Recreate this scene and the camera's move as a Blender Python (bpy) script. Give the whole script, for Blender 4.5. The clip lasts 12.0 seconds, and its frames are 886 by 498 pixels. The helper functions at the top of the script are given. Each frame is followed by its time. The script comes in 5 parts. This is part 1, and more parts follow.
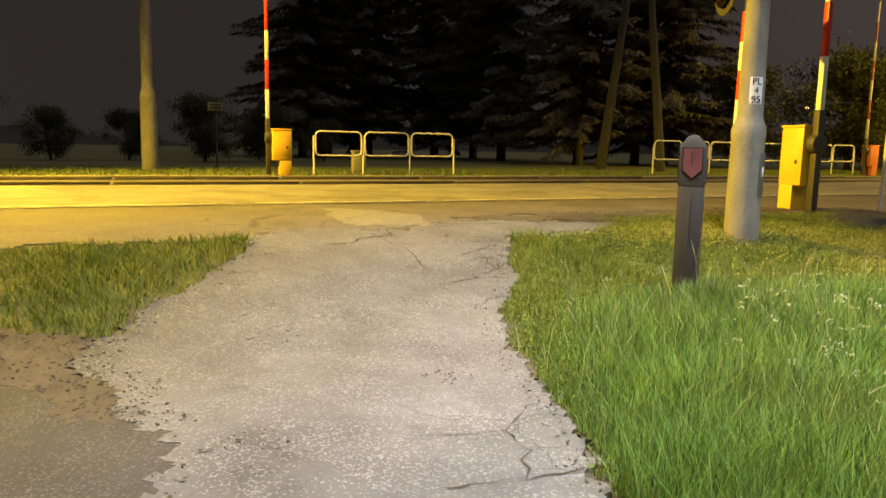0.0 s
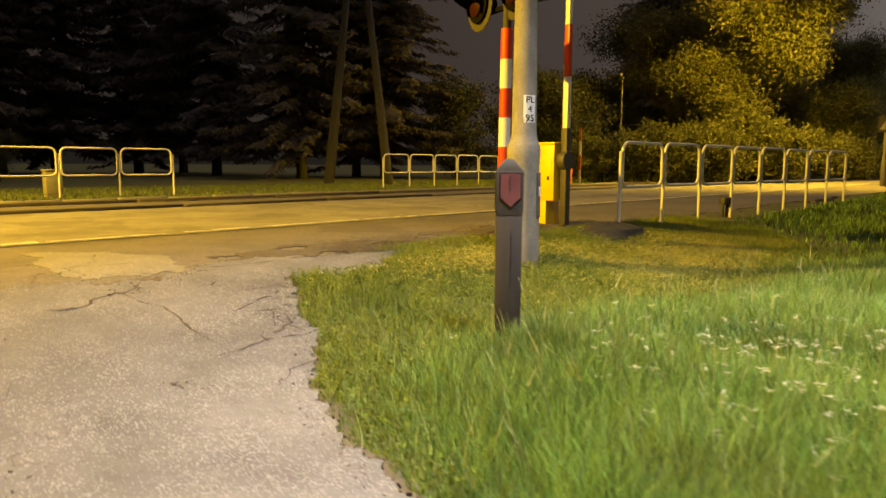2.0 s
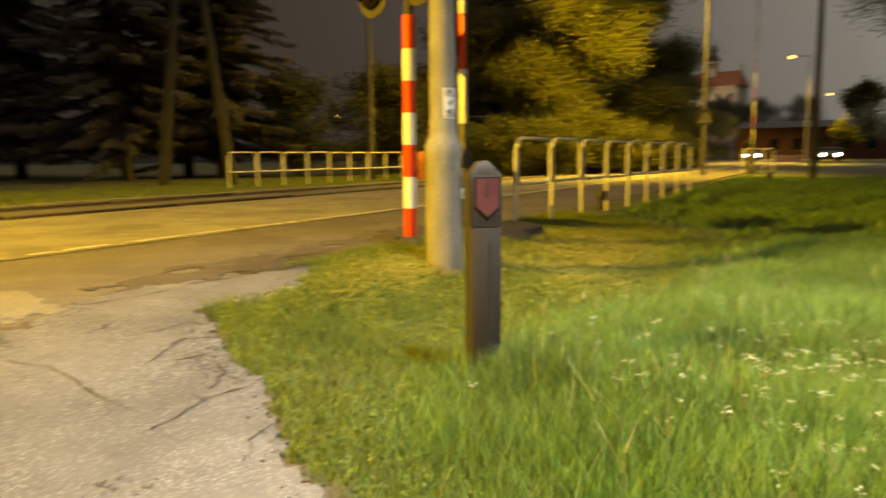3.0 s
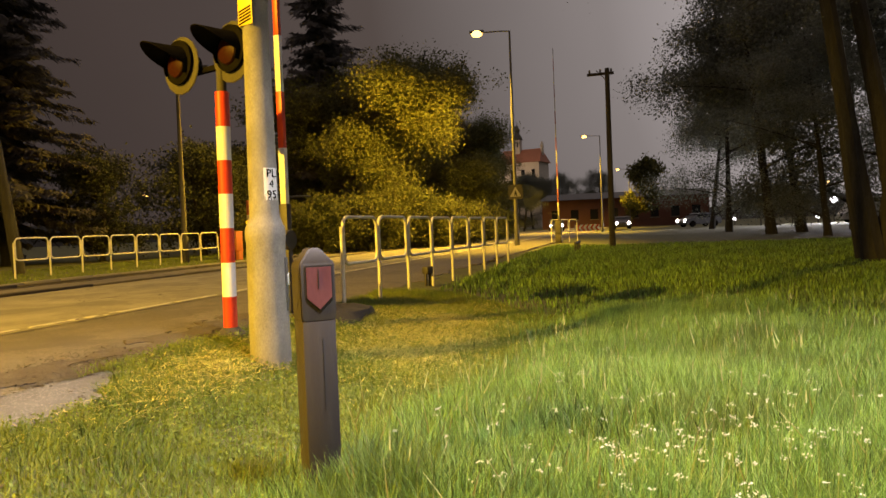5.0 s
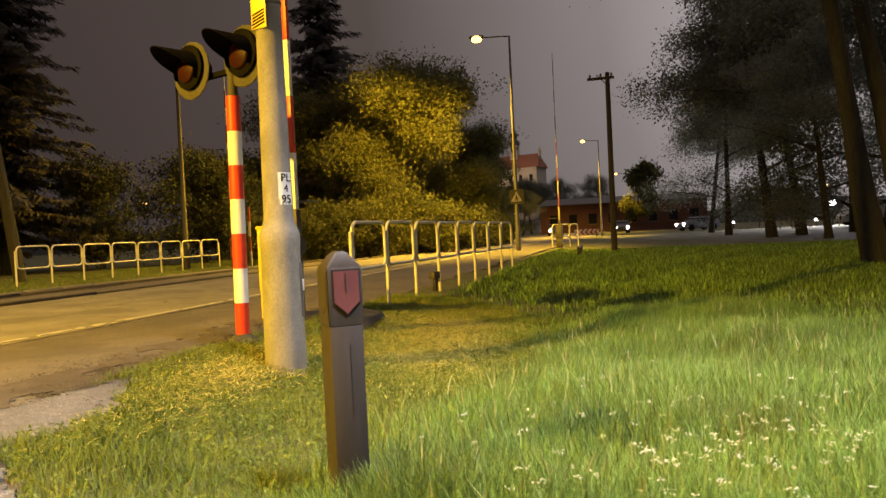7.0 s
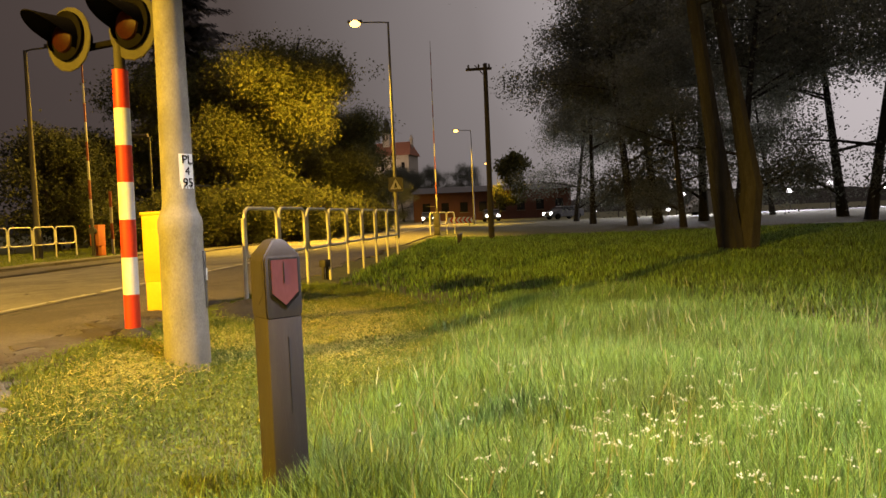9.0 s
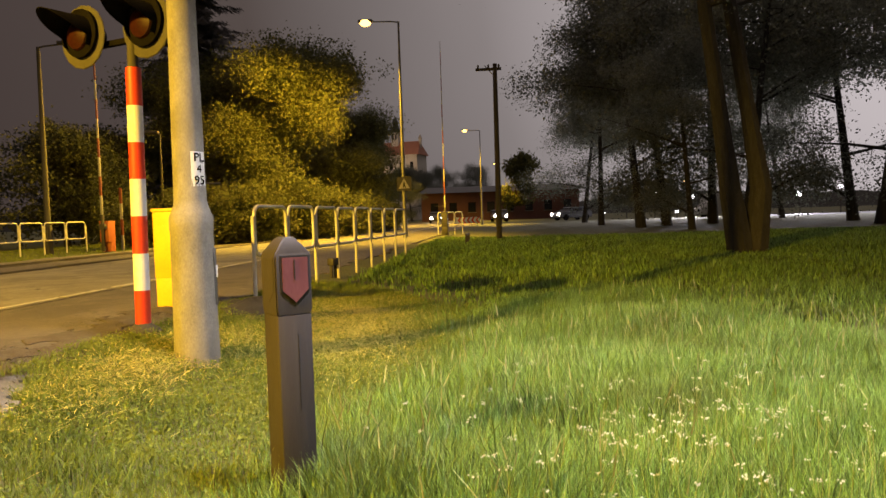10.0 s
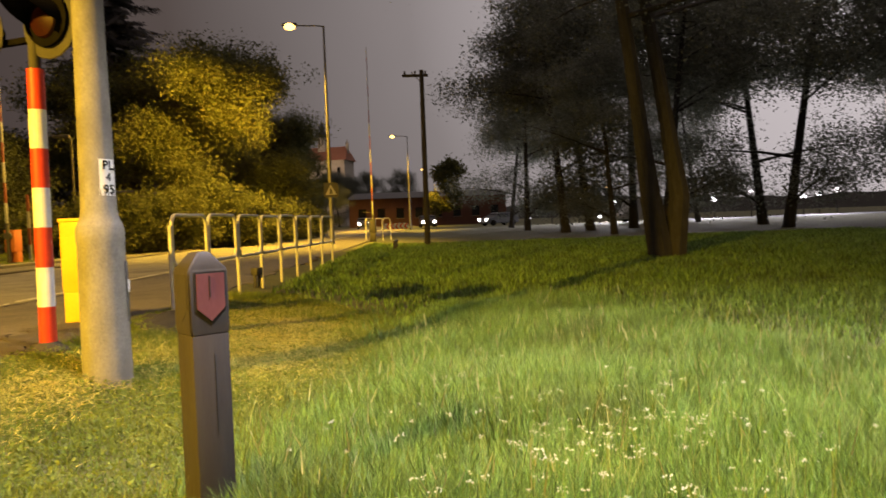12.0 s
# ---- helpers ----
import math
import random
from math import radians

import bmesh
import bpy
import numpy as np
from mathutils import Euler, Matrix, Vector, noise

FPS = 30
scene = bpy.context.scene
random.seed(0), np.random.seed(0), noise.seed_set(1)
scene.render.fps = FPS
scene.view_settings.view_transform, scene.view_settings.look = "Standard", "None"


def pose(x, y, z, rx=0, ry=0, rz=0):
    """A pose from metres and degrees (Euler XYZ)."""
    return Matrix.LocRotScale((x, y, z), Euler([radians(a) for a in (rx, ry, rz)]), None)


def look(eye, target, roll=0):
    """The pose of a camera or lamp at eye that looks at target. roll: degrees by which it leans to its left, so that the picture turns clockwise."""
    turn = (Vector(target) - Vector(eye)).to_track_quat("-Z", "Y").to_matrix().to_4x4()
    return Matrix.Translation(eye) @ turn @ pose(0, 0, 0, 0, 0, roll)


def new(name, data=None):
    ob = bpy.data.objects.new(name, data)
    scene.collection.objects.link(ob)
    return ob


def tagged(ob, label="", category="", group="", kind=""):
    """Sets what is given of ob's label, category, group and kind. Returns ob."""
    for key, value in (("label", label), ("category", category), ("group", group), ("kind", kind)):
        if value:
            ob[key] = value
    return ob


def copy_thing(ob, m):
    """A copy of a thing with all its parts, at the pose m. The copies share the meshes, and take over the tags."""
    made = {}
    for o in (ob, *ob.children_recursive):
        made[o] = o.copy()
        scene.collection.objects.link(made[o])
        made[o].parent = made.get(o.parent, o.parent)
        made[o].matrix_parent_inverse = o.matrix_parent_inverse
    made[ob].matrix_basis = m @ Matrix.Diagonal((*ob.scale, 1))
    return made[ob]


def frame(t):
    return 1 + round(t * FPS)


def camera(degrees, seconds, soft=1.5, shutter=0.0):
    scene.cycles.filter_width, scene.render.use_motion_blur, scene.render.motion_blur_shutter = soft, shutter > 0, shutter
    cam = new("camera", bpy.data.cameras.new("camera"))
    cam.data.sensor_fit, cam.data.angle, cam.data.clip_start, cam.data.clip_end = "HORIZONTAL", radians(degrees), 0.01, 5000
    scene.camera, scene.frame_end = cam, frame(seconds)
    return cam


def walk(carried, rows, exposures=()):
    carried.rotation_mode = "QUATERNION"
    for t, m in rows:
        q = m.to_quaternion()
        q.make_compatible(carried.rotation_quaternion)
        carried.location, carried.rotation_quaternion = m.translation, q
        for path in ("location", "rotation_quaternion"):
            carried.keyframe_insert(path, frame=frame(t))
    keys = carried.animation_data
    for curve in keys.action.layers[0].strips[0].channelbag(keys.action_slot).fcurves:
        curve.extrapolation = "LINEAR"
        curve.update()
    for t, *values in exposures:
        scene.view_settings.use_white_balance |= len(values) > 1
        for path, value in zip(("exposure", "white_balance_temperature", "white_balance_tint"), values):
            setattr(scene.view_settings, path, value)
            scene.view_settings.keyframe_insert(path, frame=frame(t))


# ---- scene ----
cam = camera(64.2, 12.0, 1.5, 0.5)
PATH = [
    (0, (0.251, 0.736, 0.666), (-0.384, 2.612, 0.386), 1.0),
    (0.5, (0.263, 0.79, 0.659), (-0.322, 2.676, 0.343), 1.0),
    (1, (0.052, 1.008, 0.677), (-0.088, 2.981, 0.381), 2.2),
    (1.5, (-0.15, 1.218, 0.7), (-0.015, 3.194, 0.425), 1.7),
    (2, (-0.416, 1.564, 0.759), (-0.275, 3.544, 0.519), 0.3),
    (2.5, (-0.758, 1.974, 0.783), (-0.479, 3.939, 0.539), -1.2),
    (3, (-1.038, 2.374, 0.809), (-0.44, 4.266, 0.553), -0.7),
    (3.2, (-1.089, 2.438, 0.799), (-0.312, 4.265, 0.562), -0.3),
    (4.8, (-0.972, 2.646, 0.862), (0.08, 4.346, 0.8), -1.9),
    (5, (-0.966, 2.67, 0.858), (0.091, 4.366, 0.8), -2.3),
    (5.5, (-0.903, 2.716, 0.856), (0.171, 4.403, 0.811), -2.5),
    (6, (-0.901, 2.713, 0.84), (0.182, 4.394, 0.799), -2.3),
    (6.5, (-0.984, 2.649, 0.852), (0.086, 4.338, 0.798), -2.8),
    (6.7, (-1.019, 2.688, 0.849), (0.043, 4.383, 0.805), -2.7),
    (8.3, (-1.222, 3.158, 0.853), (0.0, 4.738, 0.763), -2.0),
    (8.5, (-1.252, 3.113, 0.859), (0.067, 4.613, 0.763), -2.4),
    (9, (-1.275, 3.065, 0.86), (0.075, 4.538, 0.767), -2.4),
    (9.5, (-1.284, 3.055, 0.856), (0.058, 4.536, 0.767), -2.0),
    (10, (-1.299, 3.049, 0.861), (0.035, 4.536, 0.768), -1.8),
    (10.5, (-1.292, 3.06, 0.861), (0.016, 4.57, 0.772), -1.7),
    (11, (-1.245, 3.125, 0.855), (0.058, 4.639, 0.767), -2.2),
    (11.5, (-1.235, 3.068, 0.881), (0.149, 4.511, 0.813), -2.0),
    (12, (-1.223, 3.11, 0.889), (0.255, 4.455, 0.805), -2.1),
]
EXPOSURES = [(0.0, -0.03, 6300, 11), (1.0, -0.08, 6350, 15), (1.5, -0.08, 6450, 20), (2.5, 0.05, 7500, 9), (3.2, 0.05, 7500, 7), (5.0, 0.18, 6800, 22), (12.0, 0.18, 6700, 23)]
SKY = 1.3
W_CROSSING, W_ROAD, W_PATH, W_SQUARE, W_CHURCH = 34000, 17000, 6000, 9500, 9000
SIGNAL_TURN = -68.0
walk(cam, [(t, look(eye, target, roll)) for t, eye, target, roll in PATH], EXPOSURES)

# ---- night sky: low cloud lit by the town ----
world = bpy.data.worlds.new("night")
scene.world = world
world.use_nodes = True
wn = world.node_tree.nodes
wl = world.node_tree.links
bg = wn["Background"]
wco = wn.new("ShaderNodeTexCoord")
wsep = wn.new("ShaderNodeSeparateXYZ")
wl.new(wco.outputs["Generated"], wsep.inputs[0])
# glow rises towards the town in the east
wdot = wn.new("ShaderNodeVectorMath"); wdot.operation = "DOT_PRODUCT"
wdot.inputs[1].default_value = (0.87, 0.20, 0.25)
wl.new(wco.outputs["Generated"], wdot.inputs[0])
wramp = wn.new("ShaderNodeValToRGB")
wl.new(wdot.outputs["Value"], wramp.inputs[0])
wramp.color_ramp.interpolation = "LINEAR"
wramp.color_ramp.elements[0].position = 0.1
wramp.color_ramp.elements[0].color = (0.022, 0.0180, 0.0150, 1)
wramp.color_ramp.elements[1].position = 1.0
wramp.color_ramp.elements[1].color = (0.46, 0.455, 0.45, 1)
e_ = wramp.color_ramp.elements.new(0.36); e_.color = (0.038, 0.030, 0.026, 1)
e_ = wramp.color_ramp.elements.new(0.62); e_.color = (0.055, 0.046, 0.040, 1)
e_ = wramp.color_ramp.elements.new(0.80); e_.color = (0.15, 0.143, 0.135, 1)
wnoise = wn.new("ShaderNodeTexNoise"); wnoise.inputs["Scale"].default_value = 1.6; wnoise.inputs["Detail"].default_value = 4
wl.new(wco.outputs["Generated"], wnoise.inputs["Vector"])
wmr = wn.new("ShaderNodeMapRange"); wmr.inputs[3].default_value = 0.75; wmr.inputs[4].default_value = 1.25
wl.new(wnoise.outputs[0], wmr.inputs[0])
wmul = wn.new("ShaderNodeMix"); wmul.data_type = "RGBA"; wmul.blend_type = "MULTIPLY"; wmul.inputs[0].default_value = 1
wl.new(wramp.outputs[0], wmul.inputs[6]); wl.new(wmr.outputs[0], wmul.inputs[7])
# added glow overhead, above the view, to lift the ambient light
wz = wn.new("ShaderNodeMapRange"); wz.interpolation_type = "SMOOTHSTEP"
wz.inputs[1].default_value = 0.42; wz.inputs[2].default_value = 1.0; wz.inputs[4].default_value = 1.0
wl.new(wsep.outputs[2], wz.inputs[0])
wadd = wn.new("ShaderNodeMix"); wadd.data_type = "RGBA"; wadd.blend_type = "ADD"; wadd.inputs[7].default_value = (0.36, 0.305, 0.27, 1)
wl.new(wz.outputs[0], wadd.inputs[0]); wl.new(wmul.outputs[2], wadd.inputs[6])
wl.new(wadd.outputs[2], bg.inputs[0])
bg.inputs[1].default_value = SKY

# ---- the road's own axes: u along it, s across it ----
CA, SA = math.cos(radians(43.0)), math.sin(radians(43.0))


def R(u, s, z=0.0):
    return (CA * u - SA * s, SA * u + CA * s, z)


def RP(u, s, z=0.0, turn=0.0):
    x, y, _ = R(u, s)
    return pose(x, y, z, 0, 0, 43.0 + turn)


def sstep(a, b, v):
    t = np.clip((v - a) / (b - a), 0, 1)
    return t * t * (3 - 2 * t)


def ground_z(x, y):
    """The lie of the land: a low verge that climbs to the road."""
    x, y = np.asarray(x, float), np.asarray(y, float)
    u, s = CA * x + SA * y, -SA * x + CA * y
    low = -0.43 + 0.30 * sstep(8, 22, u)
    z = low * (1 - sstep(3.6, 6.85, s))
    bump = 0.018 * np.sin(1.9 * x + 0.6) * np.sin(1.6 * y) * (1 - sstep(5, 6.5, s))
    return z + bump


def gz(x, y):
    return float(ground_z(x, y))


def lamp_light(name, at, aim, watts, colour, size=0.25, cone=150, blend=0.6):
    d = bpy.data.lights.new(name, "SPOT")
    d.energy, d.color, d.shadow_soft_size = watts, colour, size
    d.spot_size, d.spot_blend = radians(cone), blend
    ob = new(name, d)
    ob.matrix_world = look(at, aim)
    return ob


SODIUM = (1.0, 0.625, 0.035)
LED = (0.95, 0.97, 1.0)
# street lamp over the road beyond the crossing
lamp_light("crossing_lamp_light", R(-5.9, 13.2, 8.6), R(2.0, 12.0, 0), W_CROSSING, SODIUM, 0.2, 98, 0.8)
# lamps along the road
lamp_light("road_lamp_light", R(30.8, 8.75, 8.75), R(32.0, 13.5, 0), W_ROAD, SODIUM, 0.2, 140, 0.5)
lamp_light("road_lamp_light", R(70.1, 6.8, 8.75), R(70.1, 11, 0), W_ROAD, SODIUM, 0.2, 140, 0.5)
lamp_light("road_lamp_light", R(106.0, 4.4, 8.0), R(106.0, 8, 0), 0.5 * W_ROAD, SODIUM, 0.2, 150, 0.5)
# white lamps of the square beyond the park
for u_, s_ in ((83.5, -17.9), (84.8, -29.5), (86.0, -43.0)):
    lamp_light("square_lamp_light", R(u_ - 0.8, s_, 3.2), R(u_ - 20, s_, 1.5), W_SQUARE, (0.93, 0.97, 1.0), 0.3, 175, 0.3)
# white street lamp beside the footpath, behind the walker
lamp_light("path_lamp_light", (1.9, 4.1, 6.4), (2.3, 3.3, -0.4), W_PATH, LED, 0.35, 115, 1.0)

# ---- materials ----
def nodes_of(name):
    m = bpy.data.materials.new(name)
    m.use_nodes = True
    return m, m.node_tree.nodes, m.node_tree.links, m.node_tree.nodes["Principled BSDF"]


def ramp_node(n, stops):
    r = n.new("ShaderNodeValToRGB")
    r.color_ramp.elements[0].position, r.color_ramp.elements[0].color = stops[0][0], (*stops[0][1], 1)
    r.color_ramp.elements[1].position, r.color_ramp.elements[1].color = stops[-1][0], (*stops[-1][1], 1)
    for p, c in stops[1:-1]:
        r.color_ramp.elements.new(p).color = (*c, 1)
    return r


def surface(name, stops, scale=6.0, rough=0.8, metal=0.0, fine=60.0, bump=0.3, dist=0.01, stain=0.0, stain_scale=1.5,
            stain_colour=(0.05, 0.04, 0.03), stretch=(1, 1, 1), per_object=0.0, per_island=0.0, spec=0.5, translucent=0.0):
    """A surface with grain at two scales, stains, and a fine relief."""
    m, n, l, b = nodes_of(name)
    co = n.new("ShaderNodeTexCoord")
    mp = n.new("ShaderNodeMapping"); mp.inputs["Scale"].default_value = stretch
    l.new(co.outputs["Object"], mp.inputs[0])
    n1 = n.new("ShaderNodeTexNoise"); n1.inputs["Scale"].default_value = scale; n1.inputs["Detail"].default_value = 6; n1.inputs["Roughness"].default_value = 0.65
    n2 = n.new("ShaderNodeTexNoise"); n2.inputs["Scale"].default_value = fine; n2.inputs["Detail"].default_value = 3
    l.new(mp.outputs[0], n1.inputs["Vector"]); l.new(mp.outputs[0], n2.inputs["Vector"])
    mix = n.new("ShaderNodeMath"); mix.operation = "MULTIPLY_ADD"; mix.inputs[1].default_value = 0.35
    l.new(n2.outputs[0], mix.inputs[0])
    half = n.new("ShaderNodeMath"); half.operation = "MULTIPLY"; half.inputs[1].default_value = 0.65
    l.new(n1.outputs[0], half.inputs[0]); l.new(half.outputs[0], mix.inputs[2])
    r = ramp_node(n, stops)
    l.new(mix.outputs[0], r.inputs[0])
    col = r.outputs[0]
    if stain:
        n3 = n.new("ShaderNodeTexNoise"); n3.inputs["Scale"].default_value = stain_scale; n3.inputs["Detail"].default_value = 5
        l.new(mp.outputs[0], n3.inputs["Vector"])
        mr = n.new("ShaderNodeMapRange"); mr.inputs[1].default_value = 0.5; mr.inputs[2].default_value = 0.68; mr.inputs[4].default_value = stain
        l.new(n3.outputs[0], mr.inputs[0])
        mx = n.new("ShaderNodeMix"); mx.data_type = "RGBA"; mx.inputs[7].default_value = (*stain_colour, 1)
        l.new(mr.outputs[0], mx.inputs[0]); l.new(col, mx.inputs[6]); col = mx.outputs[2]
    for amount, socket in ((per_object, "obj"), (per_island, "isl")):
        if amount:
            src = n.new("ShaderNodeObjectInfo").outputs["Random"] if socket == "obj" else n.new("ShaderNodeNewGeometry").outputs["Random Per Island"]
            mr = n.new("ShaderNodeMapRange"); mr.inputs[3].default_value = 1 - amount; mr.inputs[4].default_value = 1 + amount
            l.new(src, mr.inputs[0])
            mx = n.new("ShaderNodeMix"); mx.data_type = "RGBA"; mx.blend_type = "MULTIPLY"; mx.inputs[0].default_value = 1
            l.new(col, mx.inputs[6]); l.new(mr.outputs[0], mx.inputs[7]); col = mx.outputs[2]
    l.new(col, b.inputs["Base Color"])
    b.inputs["Roughness"].default_value = rough
    b.inputs["Metallic"].default_value = metal
    b.inputs["Specular IOR Level"].default_value = spec
    if bump:
        bp = n.new("ShaderNodeBump"); bp.inputs["Strength"].default_value = bump; bp.inputs["Distance"].default_value = dist
        l.new(mix.outputs[0], bp.inputs["Height"]); l.new(bp.outputs[0], b.inputs["Normal"])
    if translucent:
        tr = n.new("ShaderNodeBsdfTranslucent"); l.new(col, tr.inputs[0])
        ms = n.new("ShaderNodeMixShader"); ms.inputs[0].default_value = translucent
        l.new(b.outputs[0], ms.inputs[1]); l.new(tr.outputs[0], ms.inputs[2])
        l.new(ms.outputs[0], n["Material Output"].inputs[0])
    return m


def glowing(name, colour, strength):
    m, n, l, b = nodes_of(name)
    b.inputs["Base Color"].default_value = (*colour, 1)
    b.inputs["Emission Color"].default_value = (*colour, 1)
    b.inputs["Emission Strength"].default_value = strength
    return m


def cracked(name, stops, crack_scale, crack_width, mask_lo, mask_hi, speckle=0.0, chip=(0.75, 0.73, 0.70), rough=0.85, patch=0.0, patch_colour=(0.1, 0.09, 0.08)):
    """Old asphalt: aggregate that shows through, stains, and a net of cracks in worn places."""
    m, n, l, b = nodes_of(name)
    co = n.new("ShaderNodeTexCoord")
    big = n.new("ShaderNodeTexNoise"); big.inputs["Scale"].default_value = 1.1; big.inputs["Detail"].default_value = 8; big.inputs["Roughness"].default_value = 0.7
    l.new(co.outputs["Object"], big.inputs["Vector"])
    r = ramp_node(n, stops); l.new(big.outputs[0], r.inputs[0])
    col = r.outputs[0]
    # aggregate
    agg = n.new("ShaderNodeTexVoronoi"); agg.inputs["Scale"].default_value = 130
    l.new(co.outputs["Object"], agg.inputs["Vector"])
    sepc = n.new("ShaderNodeSeparateColor"); l.new(agg.outputs["Color"], sepc.inputs[0])
    worn = n.new("ShaderNodeTexNoise"); worn.inputs["Scale"].default_value = 3.0; worn.inputs["Detail"].default_value = 5
    l.new(co.outputs["Object"], worn.inputs["Vector"])
    add = n.new("ShaderNodeMath"); add.operation = "MULTIPLY_ADD"; add.inputs[1].default_value = 0.55
    l.new(worn.outputs[0], add.inputs[0]); l.new(sepc.outputs[0], add.inputs[2])
    mr = n.new("ShaderNodeMapRange"); mr.inputs[1].default_value = 1.05; mr.inputs[2].default_value = 1.2; mr.inputs[4].default_value = speckle
    l.new(add.outputs[0], mr.inputs[0])
    mx = n.new("ShaderNodeMix"); mx.data_type = "RGBA"; mx.inputs[7].default_value = (*chip, 1)
    l.new(mr.outputs[0], mx.inputs[0]); l.new(col, mx.inputs[6]); col = mx.outputs[2]
    dk = n.new("ShaderNodeMapRange"); dk.inputs[1].default_value = 0.12; dk.inputs[2].default_value = 0.0; dk.inputs[4].default_value = 0.55
    l.new(sepc.outputs[1], dk.inputs[0])
    mxd = n.new("ShaderNodeMix"); mxd.data_type = "RGBA"; mxd.inputs[7].default_value = (0.10, 0.09, 0.08, 1)
    l.new(dk.outputs[0], mxd.inputs[0]); l.new(col, mxd.inputs[6]); col = mxd.outputs[2]
    if patch:
        pn = n.new("ShaderNodeTexNoise"); pn.inputs["Scale"].default_value = 0.7; pn.inputs["Detail"].default_value = 9; pn.inputs["Roughness"].default_value = 0.6
        l.new(co.outputs["Object"], pn.inputs["Vector"])
        pr = n.new("ShaderNodeMapRange"); pr.inputs[1].default_value = 0.53; pr.inputs[2].default_value = 0.57; pr.inputs[4].default_value = patch
        l.new(pn.outputs[0], pr.inputs[0])
        pm = n.new("ShaderNodeMix"); pm.data_type = "RGBA"; pm.inputs[7].default_value = (*patch_colour, 1)
        l.new(pr.outputs[0], pm.inputs[0]); l.new(col, pm.inputs[6]); col = pm.outputs[2]
    # cracks
    warp = n.new("ShaderNodeTexNoise"); warp.inputs["Scale"].default_value = 4.0; warp.inputs["Detail"].default_value = 4
    l.new(co.outputs["Object"], warp.inputs["Vector"])
    wm = n.new("ShaderNodeVectorMath"); wm.operation = "MULTIPLY_ADD"; wm.inputs[1].default_value = (0.35, 0.35, 0.0)
    l.new(warp.outputs["Color"], wm.inputs[0]); l.new(co.outputs["Object"], wm.inputs[2])
    vor = n.new("ShaderNodeTexVoronoi"); vor.feature = "DISTANCE_TO_EDGE"; vor.inputs["Scale"].default_value = crack_scale
    l.new(wm.outputs[0], vor.inputs["Vector"])
    cr = n.new("ShaderNodeMapRange"); cr.inputs[1].default_value = crack_width; cr.inputs[2].default_value = 0.0
    l.new(vor.outputs["Distance"], cr.inputs[0])
    mask = n.new("ShaderNodeTexNoise"); mask.inputs["Scale"].default_value = 0.55; mask.inputs["Detail"].default_value = 3
    l.new(co.outputs["Object"], mask.inputs["Vector"])
    mk = n.new("ShaderNodeMapRange"); mk.inputs[1].default_value = mask_lo; mk.inputs[2].default_value = mask_hi
    l.new(mask.outputs[0], mk.inputs[0])
    cm = n.new("ShaderNodeMath"); cm.operation = "MULTIPLY"
    l.new(cr.outputs[0], cm.inputs[0]); l.new(mk.outputs[0], cm.inputs[1])
    mc = n.new("ShaderNodeMix"); mc.data_type = "RGBA"; mc.inputs[7].default_value = (0.055, 0.048, 0.035, 1)
    l.new(cm.outputs[0], mc.inputs[0]); l.new(col, mc.inputs[6]); col = mc.outputs[2]
    l.new(col, b.inputs["Base Color"])
    b.inputs["Roughness"].default_value = rough
    hh = n.new("ShaderNodeMath"); hh.operation = "MULTIPLY_ADD"; hh.inputs[1].default_value = -1.5
    l.new(cm.outputs[0], hh.inputs[0]); l.new(sepc.outputs[0], hh.inputs[2])
    bp = n.new("ShaderNodeBump"); bp.inputs["Strength"].default_value = 0.5; bp.inputs["Distance"].default_value = 0.008
    l.new(hh.outputs[0], bp.inputs["Height"]); l.new(bp.outputs[0], b.inputs["Normal"])
    return m


M_SOIL = surface("soil_and_turf", [(0.3, (0.045, 0.045, 0.016)), (0.5, (0.08, 0.085, 0.026)), (0.7, (0.13, 0.12, 0.045))], 3, 0.95, fine=40, bump=0.6, dist=0.03)
M_PATH = cracked("footpath_asphalt", [(0.3, (0.052, 0.051, 0.052)), (0.42, (0.098, 0.096, 0.098)), (0.56, (0.13, 0.127, 0.13)), (0.7, (0.175, 0.172, 0.176))], 2.6, 0.012, 0.52, 0.62, 0.34, (0.44, 0.435, 0.44), patch=0.32, patch_colour=(0.085, 0.082, 0.084))
M_OLD = cracked("dark_asphalt", [(0.3, (0.030, 0.028, 0.028)), (0.7, (0.058, 0.055, 0.053))], 1.3, 0.01, 0.5, 0.6, 0.28, (0.24, 0.23, 0.22))
M_APRON = cracked("crossing_asphalt", [(0.3, (0.09, 0.076, 0.060)), (0.7, (0.15, 0.13, 0.102))], 1.0, 0.012, 0.5, 0.6, 0.3, (0.4, 0.38, 0.34), patch=0.5, patch_colour=(0.08, 0.07, 0.06))
M_ROAD = cracked("road_asphalt", [(0.3, (0.14, 0.125, 0.088)), (0.5, (0.21, 0.19, 0.135)), (0.7, (0.29, 0.265, 0.195))], 0.8, 0.01, 0.5, 0.62, 0.25, (0.45, 0.42, 0.36), patch=0.6, patch_colour=(0.125, 0.11, 0.082))
M_REPAIR = cracked("repair_concrete", [(0.3, (0.145, 0.135, 0.105)), (0.7, (0.225, 0.21, 0.165))], 1.5, 0.012, 0.55, 0.6, 0.2)
M_CRACK = surface("crack_dirt", [(0.3, (0.03, 0.026, 0.02)), (0.7, (0.065, 0.058, 0.047))], 20, 0.95)
